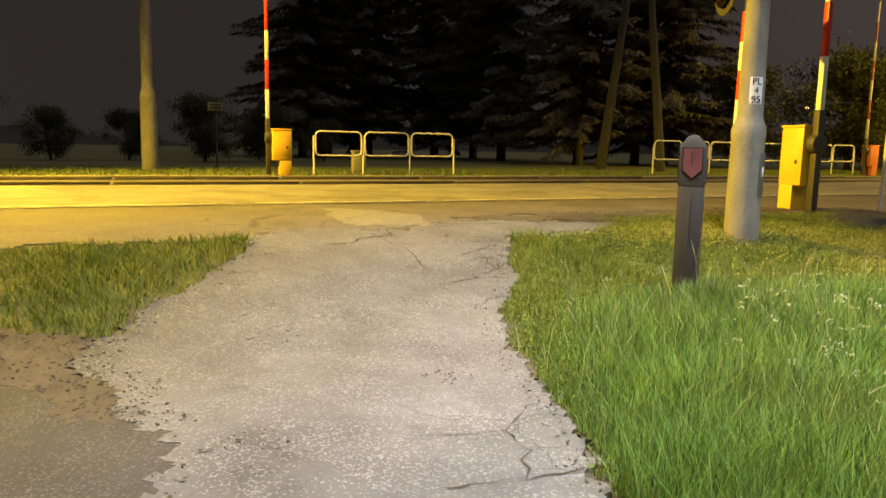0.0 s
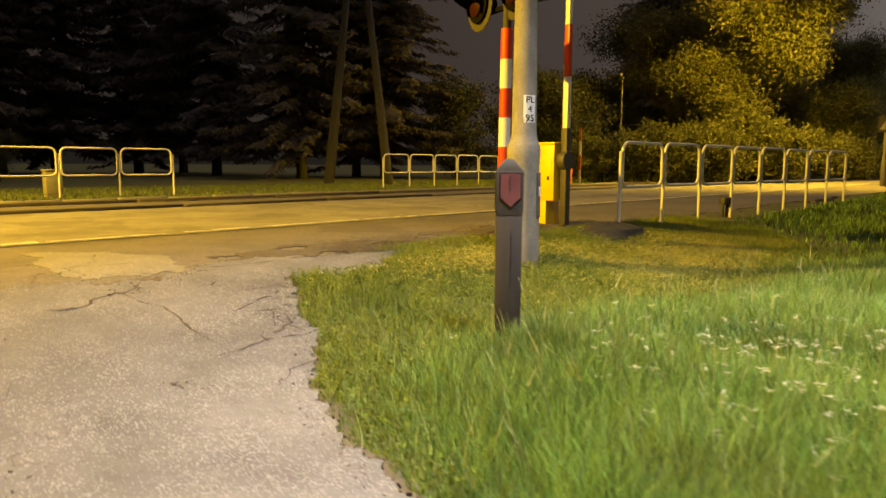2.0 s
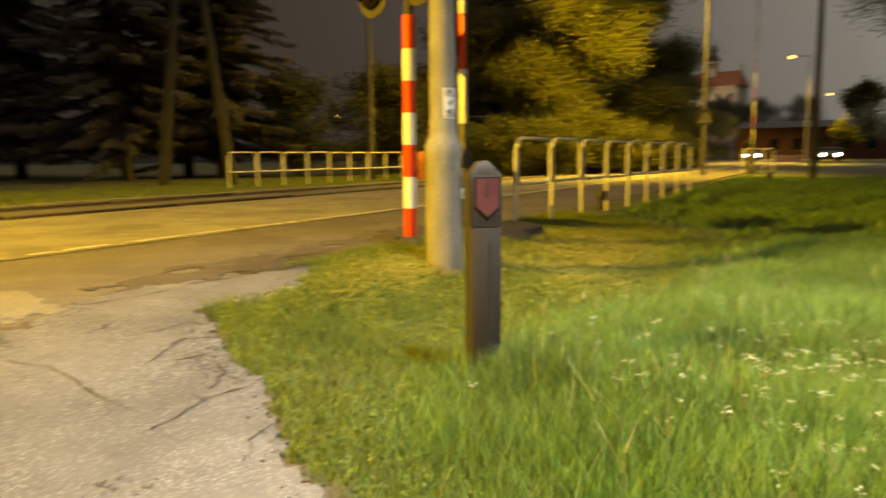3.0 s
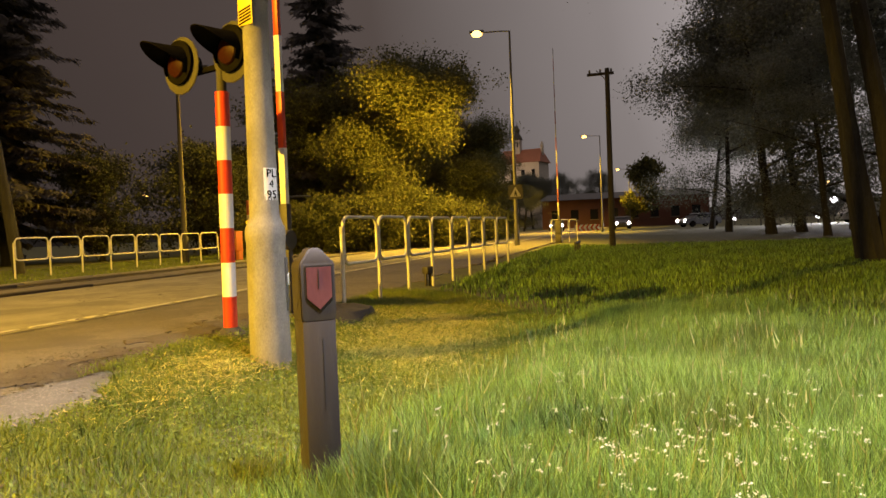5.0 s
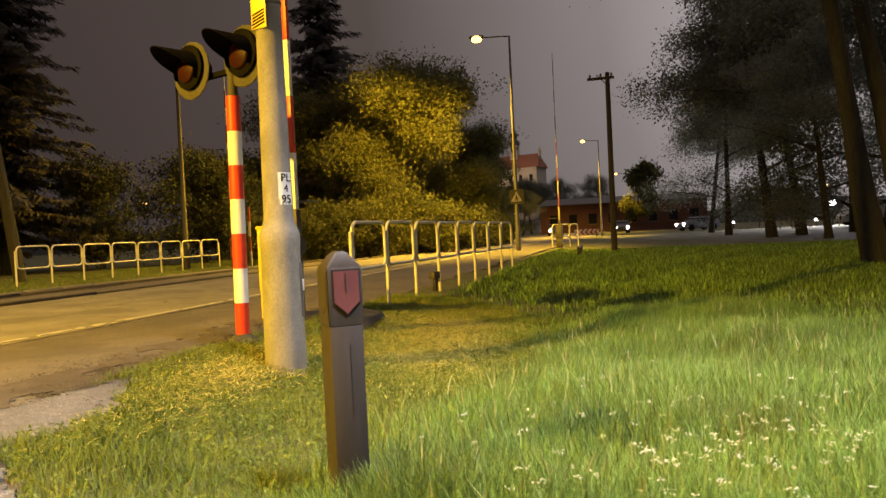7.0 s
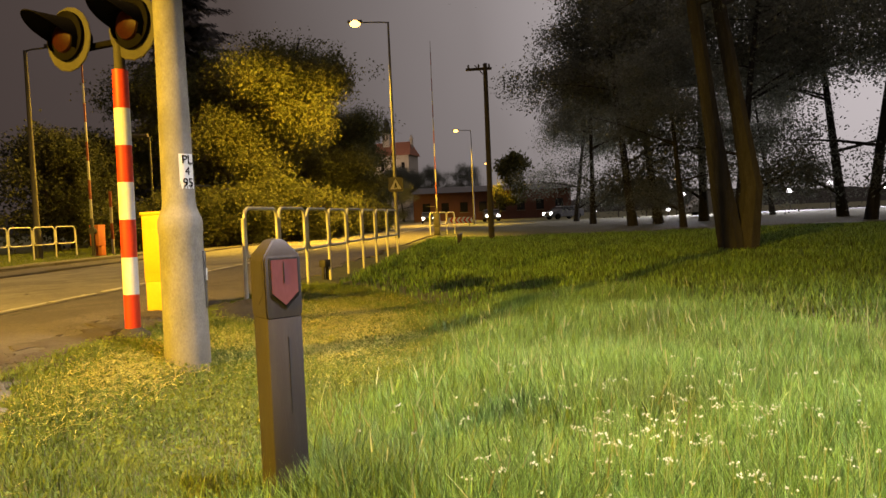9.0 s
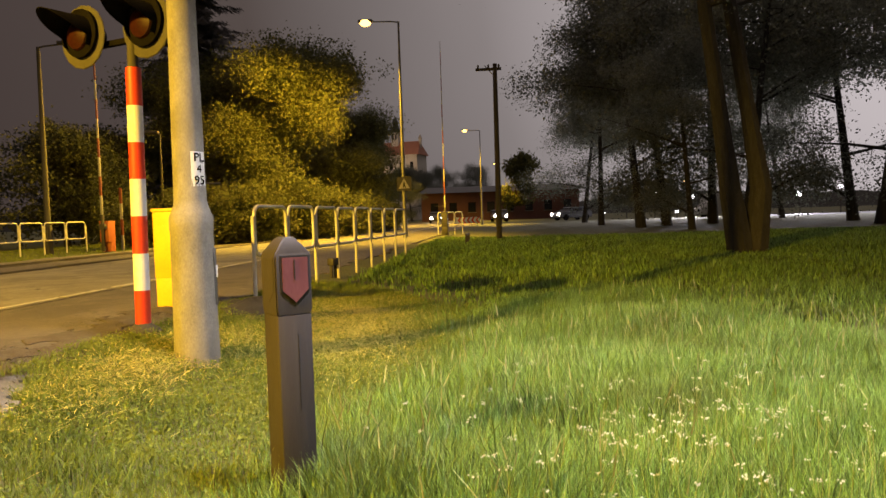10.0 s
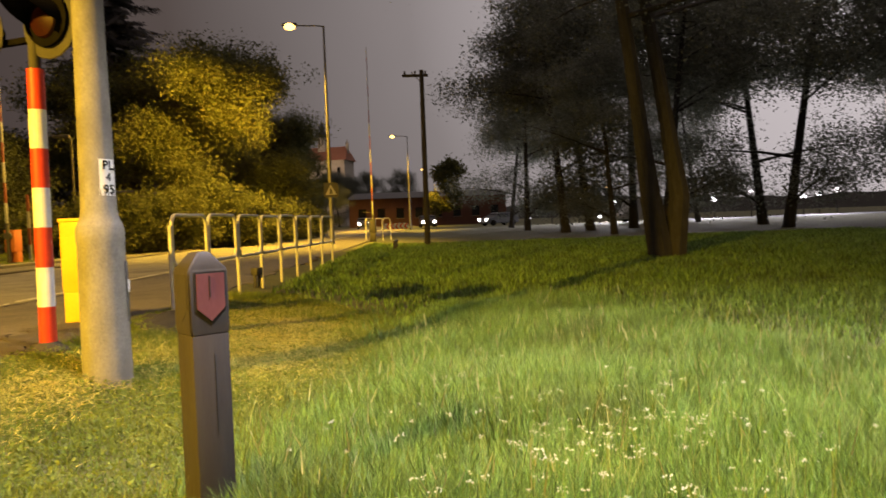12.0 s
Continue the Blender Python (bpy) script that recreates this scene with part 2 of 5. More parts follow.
M_DIRT = surface("trodden_dirt", [(0.3, (0.045, 0.036, 0.026)), (0.5, (0.085, 0.07, 0.053)), (0.7, (0.14, 0.118, 0.094))], 6, 0.95, fine=90, bump=0.7, dist=0.02, stain=0.5, stain_scale=3, stain_colour=(0.07, 0.055, 0.035))
M_GUTTER = surface("gutter_dirt", [(0.3, (0.035, 0.028, 0.018)), (0.7, (0.075, 0.06, 0.04))], 5, 0.9, stain=0.5, stain_colour=(0.12, 0.1, 0.06))
M_LINE = surface("worn_road_paint", [(0.3, (0.38, 0.35, 0.27)), (0.7, (0.62, 0.58, 0.46))], 8, 0.7, stain=0.7, stain_scale=5, stain_colour=(0.25, 0.22, 0.17))
M_KERB = surface("kerb_concrete", [(0.3, (0.17, 0.157, 0.125)), (0.7, (0.26, 0.24, 0.20))], 5, 0.9, stain=0.4)
M_GRASS = surface("grass_blades", [(0.3, (0.085, 0.16, 0.029)), (0.5, (0.14, 0.245, 0.047)), (0.7, (0.205, 0.315, 0.075))], 1.3, 0.55, fine=9, bump=0, stain=0.7, stain_scale=1.4, stain_colour=(0.10, 0.14, 0.03), per_island=0.75, translucent=0.25, spec=0.3)
M_GRASS_DRY = surface("short_dry_grass", [(0.3, (0.07, 0.115, 0.013)), (0.5, (0.145, 0.19, 0.024)), (0.7, (0.225, 0.25, 0.04))], 1.6, 0.6, fine=9, bump=0, per_island=0.4, translucent=0.2, spec=0.3)
M_LUSH = surface("coarse_grass", [(0.3, (0.055, 0.095, 0.016)), (0.7, (0.12, 0.18, 0.035))], 3, 0.5, fine=9, bump=0, per_island=0.6, translucent=0.3, spec=0.3)
M_PALE = surface("pale_grass_stems", [(0.3, (0.28, 0.34, 0.11)), (0.7, (0.42, 0.44, 0.19))], 3, 0.6, fine=9, bump=0, per_island=0.5, translucent=0.3)
M_STRAW = surface("cut_straw", [(0.3, (0.36, 0.31, 0.045)), (0.7, (0.58, 0.50, 0.10))], 6, 0.6, bump=0, per_island=0.6)
M_FLOWER = surface("white_seed_heads", [(0.3, (0.30, 0.31, 0.19)), (0.7, (0.45, 0.46, 0.33))], 20, 0.8, bump=0, translucent=0.3)
M_SEED = surface("dry_seed_heads", [(0.3, (0.22, 0.24, 0.09)), (0.7, (0.36, 0.36, 0.17))], 9, 0.8, bump=0, per_island=0.3, translucent=0.2)
M_STEM = surface("flower_stem", [(0.3, (0.24, 0.32, 0.10)), (0.7, (0.34, 0.40, 0.15))], 9, 0.6, bump=0)
M_CONC = surface("pole_concrete", [(0.3, (0.13, 0.122, 0.104)), (0.5, (0.22, 0.207, 0.18)), (0.7, (0.30, 0.285, 0.25))], 5, 0.85, fine=90, bump=0.5, dist=0.008, stain=0.75, stain_scale=2.2, stain_colour=(0.115, 0.105, 0.085), stretch=(1, 1, 0.6))
M_BROWN = surface("brown_painted_wood", [(0.3, (0.028, 0.023, 0.021)), (0.5, (0.034, 0.028, 0.026)), (0.7, (0.042, 0.035, 0.032))], 4, 0.6, fine=50, bump=0.4, dist=0.004, stretch=(6, 6, 0.6), stain=0.2, stain_scale=4, stain_colour=(0.045, 0.039, 0.036))
M_SHIELD = surface("faded_red_panel", [(0.3, (0.12, 0.036, 0.042)), (0.7, (0.18, 0.062, 0.068))], 7, 0.5, bump=0.1, stretch=(2, 2, 0.5), stain=0.5, stain_scale=6, stain_colour=(0.11, 0.03, 0.036))
M_BLACKLINE = surface("black_outline", [(0.3, (0.008, 0.008, 0.008)), (0.7, (0.02, 0.018, 0.017))], 9, 0.6)
M_RED = surface("red_paint", [(0.3, (0.50, 0.035, 0.012)), (0.7, (0.66, 0.06, 0.02))], 4, 0.45, bump=0.1, stain=0.25, stain_scale=5, stain_colour=(0.33, 0.05, 0.02))
M_WHITE = surface("white_paint", [(0.3, (0.64, 0.655, 0.70)), (0.7, (0.79, 0.80, 0.84))], 4, 0.45, bump=0.1, stain=0.3, stain_scale=5, stain_colour=(0.55, 0.52, 0.45))
M_GALV = surface("worn_galvanised_tube", [(0.3, (0.55, 0.53, 0.48)), (0.5, (0.68, 0.66, 0.61)), (0.7, (0.78, 0.77, 0.72))], 7, 0.5, 0.15, bump=0.15, stain=0.5, stain_scale=4, stain_colour=(0.36, 0.32, 0.24))
M_REDOLD = surface("dull_red_paint", [(0.3, (0.16, 0.035, 0.02)), (0.7, (0.24, 0.055, 0.03))], 4, 0.6, bump=0.1)
M_WHITEOLD = surface("dull_white_paint", [(0.3, (0.28, 0.27, 0.24)), (0.7, (0.38, 0.37, 0.33))], 4, 0.6, bump=0.1)
M_HEAP = surface("black_mound_surface", [(0.3, (0.012, 0.010, 0.008)), (0.7, (0.035, 0.03, 0.024))], 8, 0.8, fine=50, bump=0.8, dist=0.03)
M_YELLOW = surface("yellow_painted_steel", [(0.3, (0.66, 0.40, 0.015)), (0.7, (0.80, 0.52, 0.03))], 3, 0.45, bump=0.1, stain=0.25, stain_scale=4, stain_colour=(0.45, 0.28, 0.03))
M_BOXRED = surface("rusty_red_steel", [(0.3, (0.40, 0.10, 0.03)), (0.7, (0.55, 0.16, 0.05))], 4, 0.6, bump=0.2, stain=0.3)
M_BLACK = surface("black_plastic", [(0.3, (0.005, 0.0045, 0.004)), (0.7, (0.012, 0.011, 0.010))], 6, 0.8, bump=0.1, spec=0.0)
M_DISC = surface("grey_signal_board", [(0.3, (0.045, 0.042, 0.034)), (0.7, (0.085, 0.08, 0.065))], 5, 0.7, bump=0.1, stain=0.4, spec=0.2)
M_DARKSTEEL = surface("dark_steel", [(0.3, (0.045, 0.04, 0.035)), (0.7, (0.085, 0.078, 0.07))], 6, 0.6, 0.3, bump=0.2)
M_STEEL = surface("lamp_post_steel", [(0.3, (0.10, 0.095, 0.085)), (0.7, (0.17, 0.165, 0.15))], 6, 0.6, 0.3, bump=0.2)
M_LENS = surface("unlit_red_lens", [(0.3, (0.016, 0.004, 0.004)), (0.7, (0.034, 0.008, 0.007))], 30, 0.45, bump=0.2, spec=0.1)
M_SIGNY = surface("yellow_sign_sheet", [(0.3, (0.68, 0.50, 0.03)), (0.7, (0.78, 0.58, 0.05))], 4, 0.4, bump=0.05)
M_STICK = surface("white_label", [(0.3, (0.72, 0.72, 0.70)), (0.7, (0.82, 0.82, 0.80))], 5, 0.4, bump=0.05)
M_BARK = surface("bark", [(0.3, (0.02, 0.018, 0.016)), (0.5, (0.036, 0.033, 0.029)), (0.7, (0.06, 0.056, 0.05))], 4, 0.9, fine=30, bump=0.7, dist=0.03, stretch=(3, 3, 0.6))
M_LEAF = surface("broad_leaves", [(0.3, (0.065, 0.075, 0.03)), (0.5, (0.10, 0.105, 0.042)), (0.7, (0.14, 0.14, 0.055))], 0.5, 0.8, fine=5, bump=0, per_island=0.25, translucent=0.3, spec=0.1)
# darker copy of the broad leaves: night shade is put into the colour
M_LEAFS = surface("shade_toned_leaves", [(0.3, (0.04, 0.045, 0.025)), (0.7, (0.08, 0.085, 0.05))], 0.5, 0.8, fine=5, bump=0, per_island=0.4, translucent=0.3, spec=0.1)
# leaf colour paled and greyed to stand in for haze over the park
M_LEAFHAZE = surface("haze_paled_leaves", [(0.3, (0.12, 0.132, 0.105)), (0.7, (0.19, 0.205, 0.165))], 0.5, 0.8, fine=5, bump=0, per_island=0.3, translucent=0.5, spec=0.1)
M_NEEDLE = surface("spruce_needles", [(0.3, (0.09, 0.084, 0.08)), (0.7, (0.13, 0.122, 0.115))], 0.5, 0.8, fine=5, bump=0, per_island=0.25, spec=0.1, translucent=0.35)
M_WOODPOLE = surface("tarred_wood", [(0.3, (0.018, 0.015, 0.012)), (0.7, (0.04, 0.034, 0.028))], 4, 0.9, bump=0.4, stretch=(4, 4, 0.5))
M_BULB = glowing("sodium_bulb", (1.0, 0.55, 0.12), 5)
M_BULBFAR = glowing("white_lamp", (0.95, 0.97, 1.0), 4)
M_BULBWARM = glowing("warm_lamp", (1.0, 0.6, 0.2), 3)
M_HEADLIGHT = glowing("headlight", (1.0, 0.96, 0.85), 30)
M_WALLW = surface("white_plaster", [(0.3, (0.42, 0.40, 0.36)), (0.7, (0.55, 0.53, 0.48))], 0.6, 0.9, fine=5, bump=0)
M_TILE = surface("clay_roof", [(0.3, (0.26, 0.10, 0.055)), (0.7, (0.38, 0.16, 0.09))], 0.5, 0.85, fine=4, bump=0)
M_COPPER = surface("dark_copper", [(0.3, (0.025, 0.025, 0.025)), (0.7, (0.05, 0.05, 0.047))], 0.6, 0.6, bump=0)
M_CAR = surface("white_car_paint", [(0.3, (0.6, 0.6, 0.6)), (0.7, (0.7, 0.7, 0.7))], 1, 0.3, bump=0)
M_CARD = surface("dark_car_paint", [(0.3, (0.03, 0.03, 0.035)), (0.7, (0.05, 0.05, 0.055))], 1, 0.3, bump=0)
M_GLASSD = surface("dark_car_glass", [(0.3, (0.015, 0.015, 0.018)), (0.7, (0.02, 0.02, 0.022))], 1, 0.1, bump=0)
M_HILL = surface("far_woods", [(0.3, (0.012, 0.012, 0.010)), (0.7, (0.03, 0.03, 0.024))], 0.1, 1.0, fine=2, bump=0)
M_BRICK = surface("dark_red_brick", [(0.3, (0.10, 0.045, 0.033)), (0.7, (0.16, 0.07, 0.052))], 0.6, 0.9, fine=8, bump=0)
M_PORTAL = surface("pavement_slabs", [(0.3, (0.014, 0.014, 0.014)), (0.7, (0.028, 0.028, 0.027))], 2, 0.9, bump=0.2)


# ---- building helpers ----
def mesh_np(name, verts, faces, mat, parent=None, label=""):
    """One mesh object from vertex and face arrays of one face size."""
    me = bpy.data.meshes.new(name)
    verts, faces = np.asarray(verts, np.float32), np.asarray(faces, np.int32)
    k = faces.shape[1]
    me.vertices.add(len(verts)); me.vertices.foreach_set("co", verts.ravel())
    me.loops.add(faces.size); me.loops.foreach_set("vertex_index", faces.ravel())
    me.polygons.add(len(faces)); me.polygons.foreach_set("loop_start", np.arange(0, faces.size, k, dtype=np.int32))
    me.update(calc_edges=True)
    me.materials.append(mat)
    ob = new(name, me)
    if parent:
        ob.parent = parent
    return tagged(ob, label) if label else ob


def part(name, bm, material, parent=None, label="", smooth=True):
    me = bpy.data.meshes.new(name)
    bmesh.ops.recalc_face_normals(bm, faces=bm.faces)
    bm.to_mesh(me); bm.free()
    me.materials.append(material)
    if smooth:
        me.shade_smooth()
        me.set_sharp_from_angle(angle=radians(40))
    ob = new(name, me)
    if parent:
        ob.parent = parent
    return tagged(ob, label) if label else ob


def thing(name, m, label, category, group="", kind=""):
    ob = new(name)
    ob.empty_display_size = 0.1
    ob.matrix_world = m
    return tagged(ob, label, category, group, kind)


def bm_box(sx, sy, sz, at=(0, 0, 0), bevel=0.0, rot=None, bm=None):
    """A box that stands on at."""
    bm = bm or bmesh.new()
    m = Matrix.Translation(at) @ (rot or Matrix()) @ Matrix.Translation((0, 0, sz / 2)) @ Matrix.Diagonal((sx, sy, sz, 1))
    got = bmesh.ops.create_cube(bm, size=1, matrix=m)
    if bevel:
        es = list({e for v in got["verts"] for e in v.link_edges})
        bmesh.ops.bevel(bm, geom=es, offset=bevel, segments=2, affect="EDGES", profile=0.5)
    return bm


def bm_lathe(profile, sides=20, bm=None, at=(0, 0, 0), rot=None):
    """A turned form: (radius, height) from the bottom to the top."""
    bm = bm or bmesh.new()
    m = Matrix.Translation(at) @ (rot or Matrix())
    rings = []
    for r, z in profile:
        rings.append([bm.verts.new(m @ Vector((r * math.cos(2 * math.pi * i / sides), r * math.sin(2 * math.pi * i / sides), z))) for i in range(sides)])
    for a, b in zip(rings, rings[1:]):
        for i in range(sides):
            bm.faces.new((a[i], a[(i + 1) % sides], b[(i + 1) % sides], b[i]))
    bm.faces.new(rings[0][::-1]); bm.faces.new(rings[-1])
    return bm


def bm_tube(points, radius, sides=10, closed=False, bm=None, radii=None):
    """A round tube along points."""
    bm = bm or bmesh.new()
    pts = [Vector(p) for p in points]
    n = len(pts)
    rings = []
    side = None
    for i, p in enumerate(pts):
        a = pts[(i - 1) % n] if closed or i else p
        b = pts[(i + 1) % n] if closed or i < n - 1 else p
        d = (b - a).normalized()
        if side is None:
            side = d.orthogonal().normalized()
        side = (side - d * side.dot(d)).normalized()
        up = d.cross(side)
        r = float(radii[i]) if radii else radius
        rings.append([bm.verts.new(p + r * (math.cos(2 * math.pi * k / sides) * side + math.sin(2 * math.pi * k / sides) * up)) for k in range(sides)])
    pairs = list(zip(rings, rings[1:])) + ([(rings[-1], rings[0])] if closed else [])
    for a, b in pairs:
        for k in range(sides):
            bm.faces.new((a[k], a[(k + 1) % sides], b[(k + 1) % sides], b[k]))
    if not closed:
        bm.faces.new(rings[0][::-1]); bm.faces.new(rings[-1])
    return bm


def bm_plate(outline, thick, m=None):
    """A flat plate: an outline in x and z, pushed back along y."""
    bm = bmesh.new()
    m = m or Matrix()
    f = [bm.verts.new(m @ Vector((x, 0, z))) for x, z in outline]
    k = [bm.verts.new(m @ Vector((x, thick, z))) for x, z in outline]
    bm.faces.new(f); bm.faces.new(k[::-1])
    for i in range(len(f)):
        j = (i + 1) % len(f)
        bm.faces.new((f[j], f[i], k[i], k[j]))
    return bm


def round_rect(x0, x1, z0, z1, r, seg=5):
    pts = []
    for cx, cz, a0 in ((x1 - r, z1 - r, 0), (x0 + r, z1 - r, 90), (x0 + r, z0 + r, 180), (x1 - r, z0 + r, 270)):
        for i in range(seg + 1):
            a = radians(a0 + 90 * i / seg)
            pts.append((cx + r * math.cos(a), cz + r * math.sin(a)))
    return pts


def text_part(name, words, size, m, mat, parent, thick=0.0006):
    cu = bpy.data.curves.new(name, "FONT")
    cu.body, cu.size, cu.extrude, cu.align_x, cu.align_y = words, size, thick, "CENTER", "CENTER"
    tmp = bpy.data.objects.new("tmp", cu)
    scene.collection.objects.link(tmp)
    me = bpy.data.meshes.new_from_object(tmp)
    bpy.data.objects.remove(tmp)
    me.materials.clear(); me.materials.append(mat)
    ob = new(name, me)
    ob.parent = parent
    ob.matrix_local = m
    return ob


# ---- ground, road, path ----
def sheet(name, mat, xs, ys, lift, inside=None, label="", kind="structure", road_axes=False, category="", jitter=0.0):
    """A sheet that lies on the land, cut to the cells that inside() keeps."""
    X, Y = np.meshgrid(xs, ys, indexing="ij")
    if road_axes:
        PX, PY = CA * X - SA * Y, SA * X + CA * Y
    else:
        PX, PY = X, Y
    Z = ground_z(PX, PY) + lift
    nx, ny = X.shape
    idx = np.arange(nx * ny).reshape(nx, ny)
    faces = np.stack([idx[:-1, :-1], idx[1:, :-1], idx[1:, 1:], idx[:-1, 1:]], -1).reshape(-1, 4)
    if jitter:
        jr = np.random.default_rng(nx)
        PX = PX + jr.uniform(-jitter, jitter, PX.shape); PY = PY + jr.uniform(-jitter, jitter, PY.shape)
    V = np.stack([PX, PY, Z], -1).reshape(-1, 3)
    if inside is not None:
        c = V[faces].mean(1)
        faces = faces[inside(c[:, 0], c[:, 1])]
        used, inv = np.unique(faces, return_inverse=True)
        V, faces = V[used], inv.reshape(-1, 4)
        # a low rim round the cut edge
        ed = np.concatenate([faces[:, [i, (i + 1) % 4]] for i in range(4)])
        key = np.sort(ed, 1)
        _, first, cnt = np.unique(key, axis=0, return_index=True, return_counts=True)
        rim_ = ed[first[cnt == 1]]
        low = V.copy(); low[:, 2] -= 0.05
        k = len(V)
        faces = np.concatenate([faces, np.stack([rim_[:, 1] + k, rim_[:, 0] + k, rim_[:, 0] + 2 * k, rim_[:, 1] + 2 * k], 1)])
        V = np.concatenate([V, V, low])
    ob = mesh_np(name, V, faces, mat)
    ob.data.shade_smooth()
    return tagged(ob, label, category, "", kind)


def in_poly(px, py, poly):
    ins = np.zeros(px.shape, bool)
    n = len(poly)
    for i in range(n):
        x1, y1 = poly[i]; x2, y2 = poly[(i + 1) % n]
        hit = ((y1 > py) != (y2 > py)) & (px < (x2 - x1) * (py - y1) / (y2 - y1 + 1e-12) + x1)
        ins ^= hit
    return ins


def wob(x, y, k=1.0):
    """Small uneven wandering of an edge."""
    return k * (0.05 * np.sin(3.1 * x + 1.7 * y) + 0.035 * np.sin(7.3 * x - 5.9 * y + 1) + 0.025 * np.sin(17 * x + 13 * y) + 0.018 * np.sin(31 * x - 27 * y + 2))


PATH_POLY = [(0.9, -4.0), (0.75, 0.0), (0.36, 2.3), (0.06, 2.97), (-0.19, 3.44), (-0.29, 3.77), (-0.63, 4.43), (-0.79, 4.95), (-0.84, 5.5), (-0.90, 5.85), (-1.0, 6.2),
             (-1.12, 6.57), (-1.16, 6.82), (-0.85, 7.12), (-0.62, 7.42), (-0.42, 7.72), (-0.2, 8.0), (-0.5, 7.9), (-0.95, 7.66), (-1.45, 7.42), (-1.8, 7.02), (-2.1, 6.42), (-2.68, 6.1), (-3.0, 5.5),
             (-2.75, 5.03), (-2.73, 4.44), (-2.71, 4.0), (-2.68, 3.56), (-2.55, 3.3), (-2.1, 3.06), (-1.3, 2.58), (-1.0, 1.2), (-1.2, -4.0)]
OLD_POLY = [(-0.7, 1.5), (-0.87, 2.75), (-1.95, 3.22), (-2.6, 3.03), (-4.0, 2.3), (-7, 0), (-8, -5), (-0.5, -5)]


def path_in(x, y):
    return in_poly(x + wob(x, y), y + wob(y, x), PATH_POLY)


def old_in(x, y):
    return in_poly(x + wob(x, y, 2), y + wob(y, x, 2), OLD_POLY)


def edge_steps(*spans):
    out = []
    for a, b, d in spans:
        out += list(np.arange(a, b, d))
    return np.array(out + [spans[-1][1]])


sheet("ground", M_SOIL, edge_steps((-900, -60, 60), (-60, -8, 4), (-8, 14, 0.25), (14, 60, 4), (60, 900, 60)),
      edge_steps((-900, -20, 60), (-20, -4, 2), (-4, 16, 0.25), (16, 60, 4), (60, 900, 60)), 0.0, None, "dark turf and soil of the roadside verge", category="ground")
sheet("footpath", M_PATH, np.arange(-4, 1.3, 0.03), np.arange(-4, 9, 0.03), 0.017, path_in, "worn pale asphalt footpath with cracked ragged edges", category="path", jitter=0.012)
sheet("old_pavement", M_OLD, np.arange(-8.2, 0, 0.06), np.arange(-5, 3.2, 0.06), 0.0148, old_in, "dark worn asphalt beside the footpath", category="pavement", jitter=0.02)
DIRT_POLY = [(-3.4, 3.1), (-2.62, 3.68), (-2.19, 3.3), (-1.76, 3.1), (-1.46, 2.84), (-2.05, 2.77), (-2.6, 2.93), (-3.3, 2.75), (-4.4, 2.4)]


def dirt_in(x, y):
    return in_poly(x + wob(x, y, 1.6), y + wob(y, x, 1.6), DIRT_POLY)


sheet("dirt", M_DIRT, np.arange(-4.8, -0.4, 0.05), np.arange(0.2, 4.2, 0.05), 0.0160, lambda x, y: dirt_in(x, y) & ~path_in(x, y), "trodden brown dirt between grass and footpath", category="dirt", jitter=0.018)


def edge_dirt_in(x, y):
    w = 0.05 + 0.035 * np.sin(3.1 * y + x) + 0.03 * np.sin(7.7 * y + 2)
    near = path_in(x - w, y) | path_in(x + w, y) | path_in(x, y - w)
    s = -SA * x + CA * y
    return near & ~path_in(x - 0.012, y) & ~old_in(x, y) & ~dirt_in(x, y) & (s < 6.2)


sheet("edge_dirt", M_DIRT, np.arange(-4.2, 1.5, 0.03), np.arange(-1, 9, 0.03), 0.0145, edge_dirt_in, "dark crumbling soil along the ragged path edge", category="dirt", jitter=0.012)


def worn_edge_in(x, y):
    u, s = CA * x + SA * y, -SA * x + CA * y
    w = 0.26 + 0.10 * np.sin(1.7 * u + 1) + 0.07 * np.sin(4.3 * u) + 0.05 * np.sin(11 * u + 5 * s)
    mid = 6.42 + 0.10 * np.sin(0.9 * u + 2) + 0.04 * np.sin(6.1 * u)
    return (np.abs(s - mid) < w) & (u > 3.6) & (u < 9.2) & ~path_in(x, y) & (np.sin(7.9 * u + 4 * s) + np.sin(17 * s - 3.1 * u) > -1.2)


sheet("worn_edge", M_DIRT, edge_steps((3.5, 9.3, 0.04)), np.arange(5.8, 7.1, 0.03), 0.0165, worn_edge_in, "dark crumbly soil spilled along the edge of the shoulder", road_axes=True, category="dirt", jitter=0.012)
US = edge_steps((-120, -12, 6), (-12, 22, 0.25), (22, 260, 4))


def apron_in(x, y):
    u, s = CA * x + SA * y, -SA * x + CA * y
    near = 6.0 + 0.2 * sstep(3.5, 5.5, u) + 0.06 * np.sin(1.3 * u) + 0.06 * np.sin(4.1 * u + 1) + 0.04 * np.sin(9.7 * u)
    return s > near


sheet("apron", M_APRON, edge_steps((-120, -12, 6), (-12, -4, 0.25), (-4, 10, 0.06), (10, 22, 0.25), (22, 260, 4)), np.arange(5.6, 8.61, 0.05), 0.010, apron_in, "brown worn asphalt shoulder beside the road", road_axes=True, category="pavement", jitter=0.018)
sheet("road", M_ROAD, US, edge_steps((8.4, 12.6, 0.35)), 0.018, None, "worn yellowish asphalt road with pale patches", road_axes=True, category="road")
sheet("far_shoulder", M_APRON, US, edge_steps((12.6, 15.3, 0.3)), 0.014, None, "worn asphalt strip along the far side of the road", road_axes=True, category="pavement")


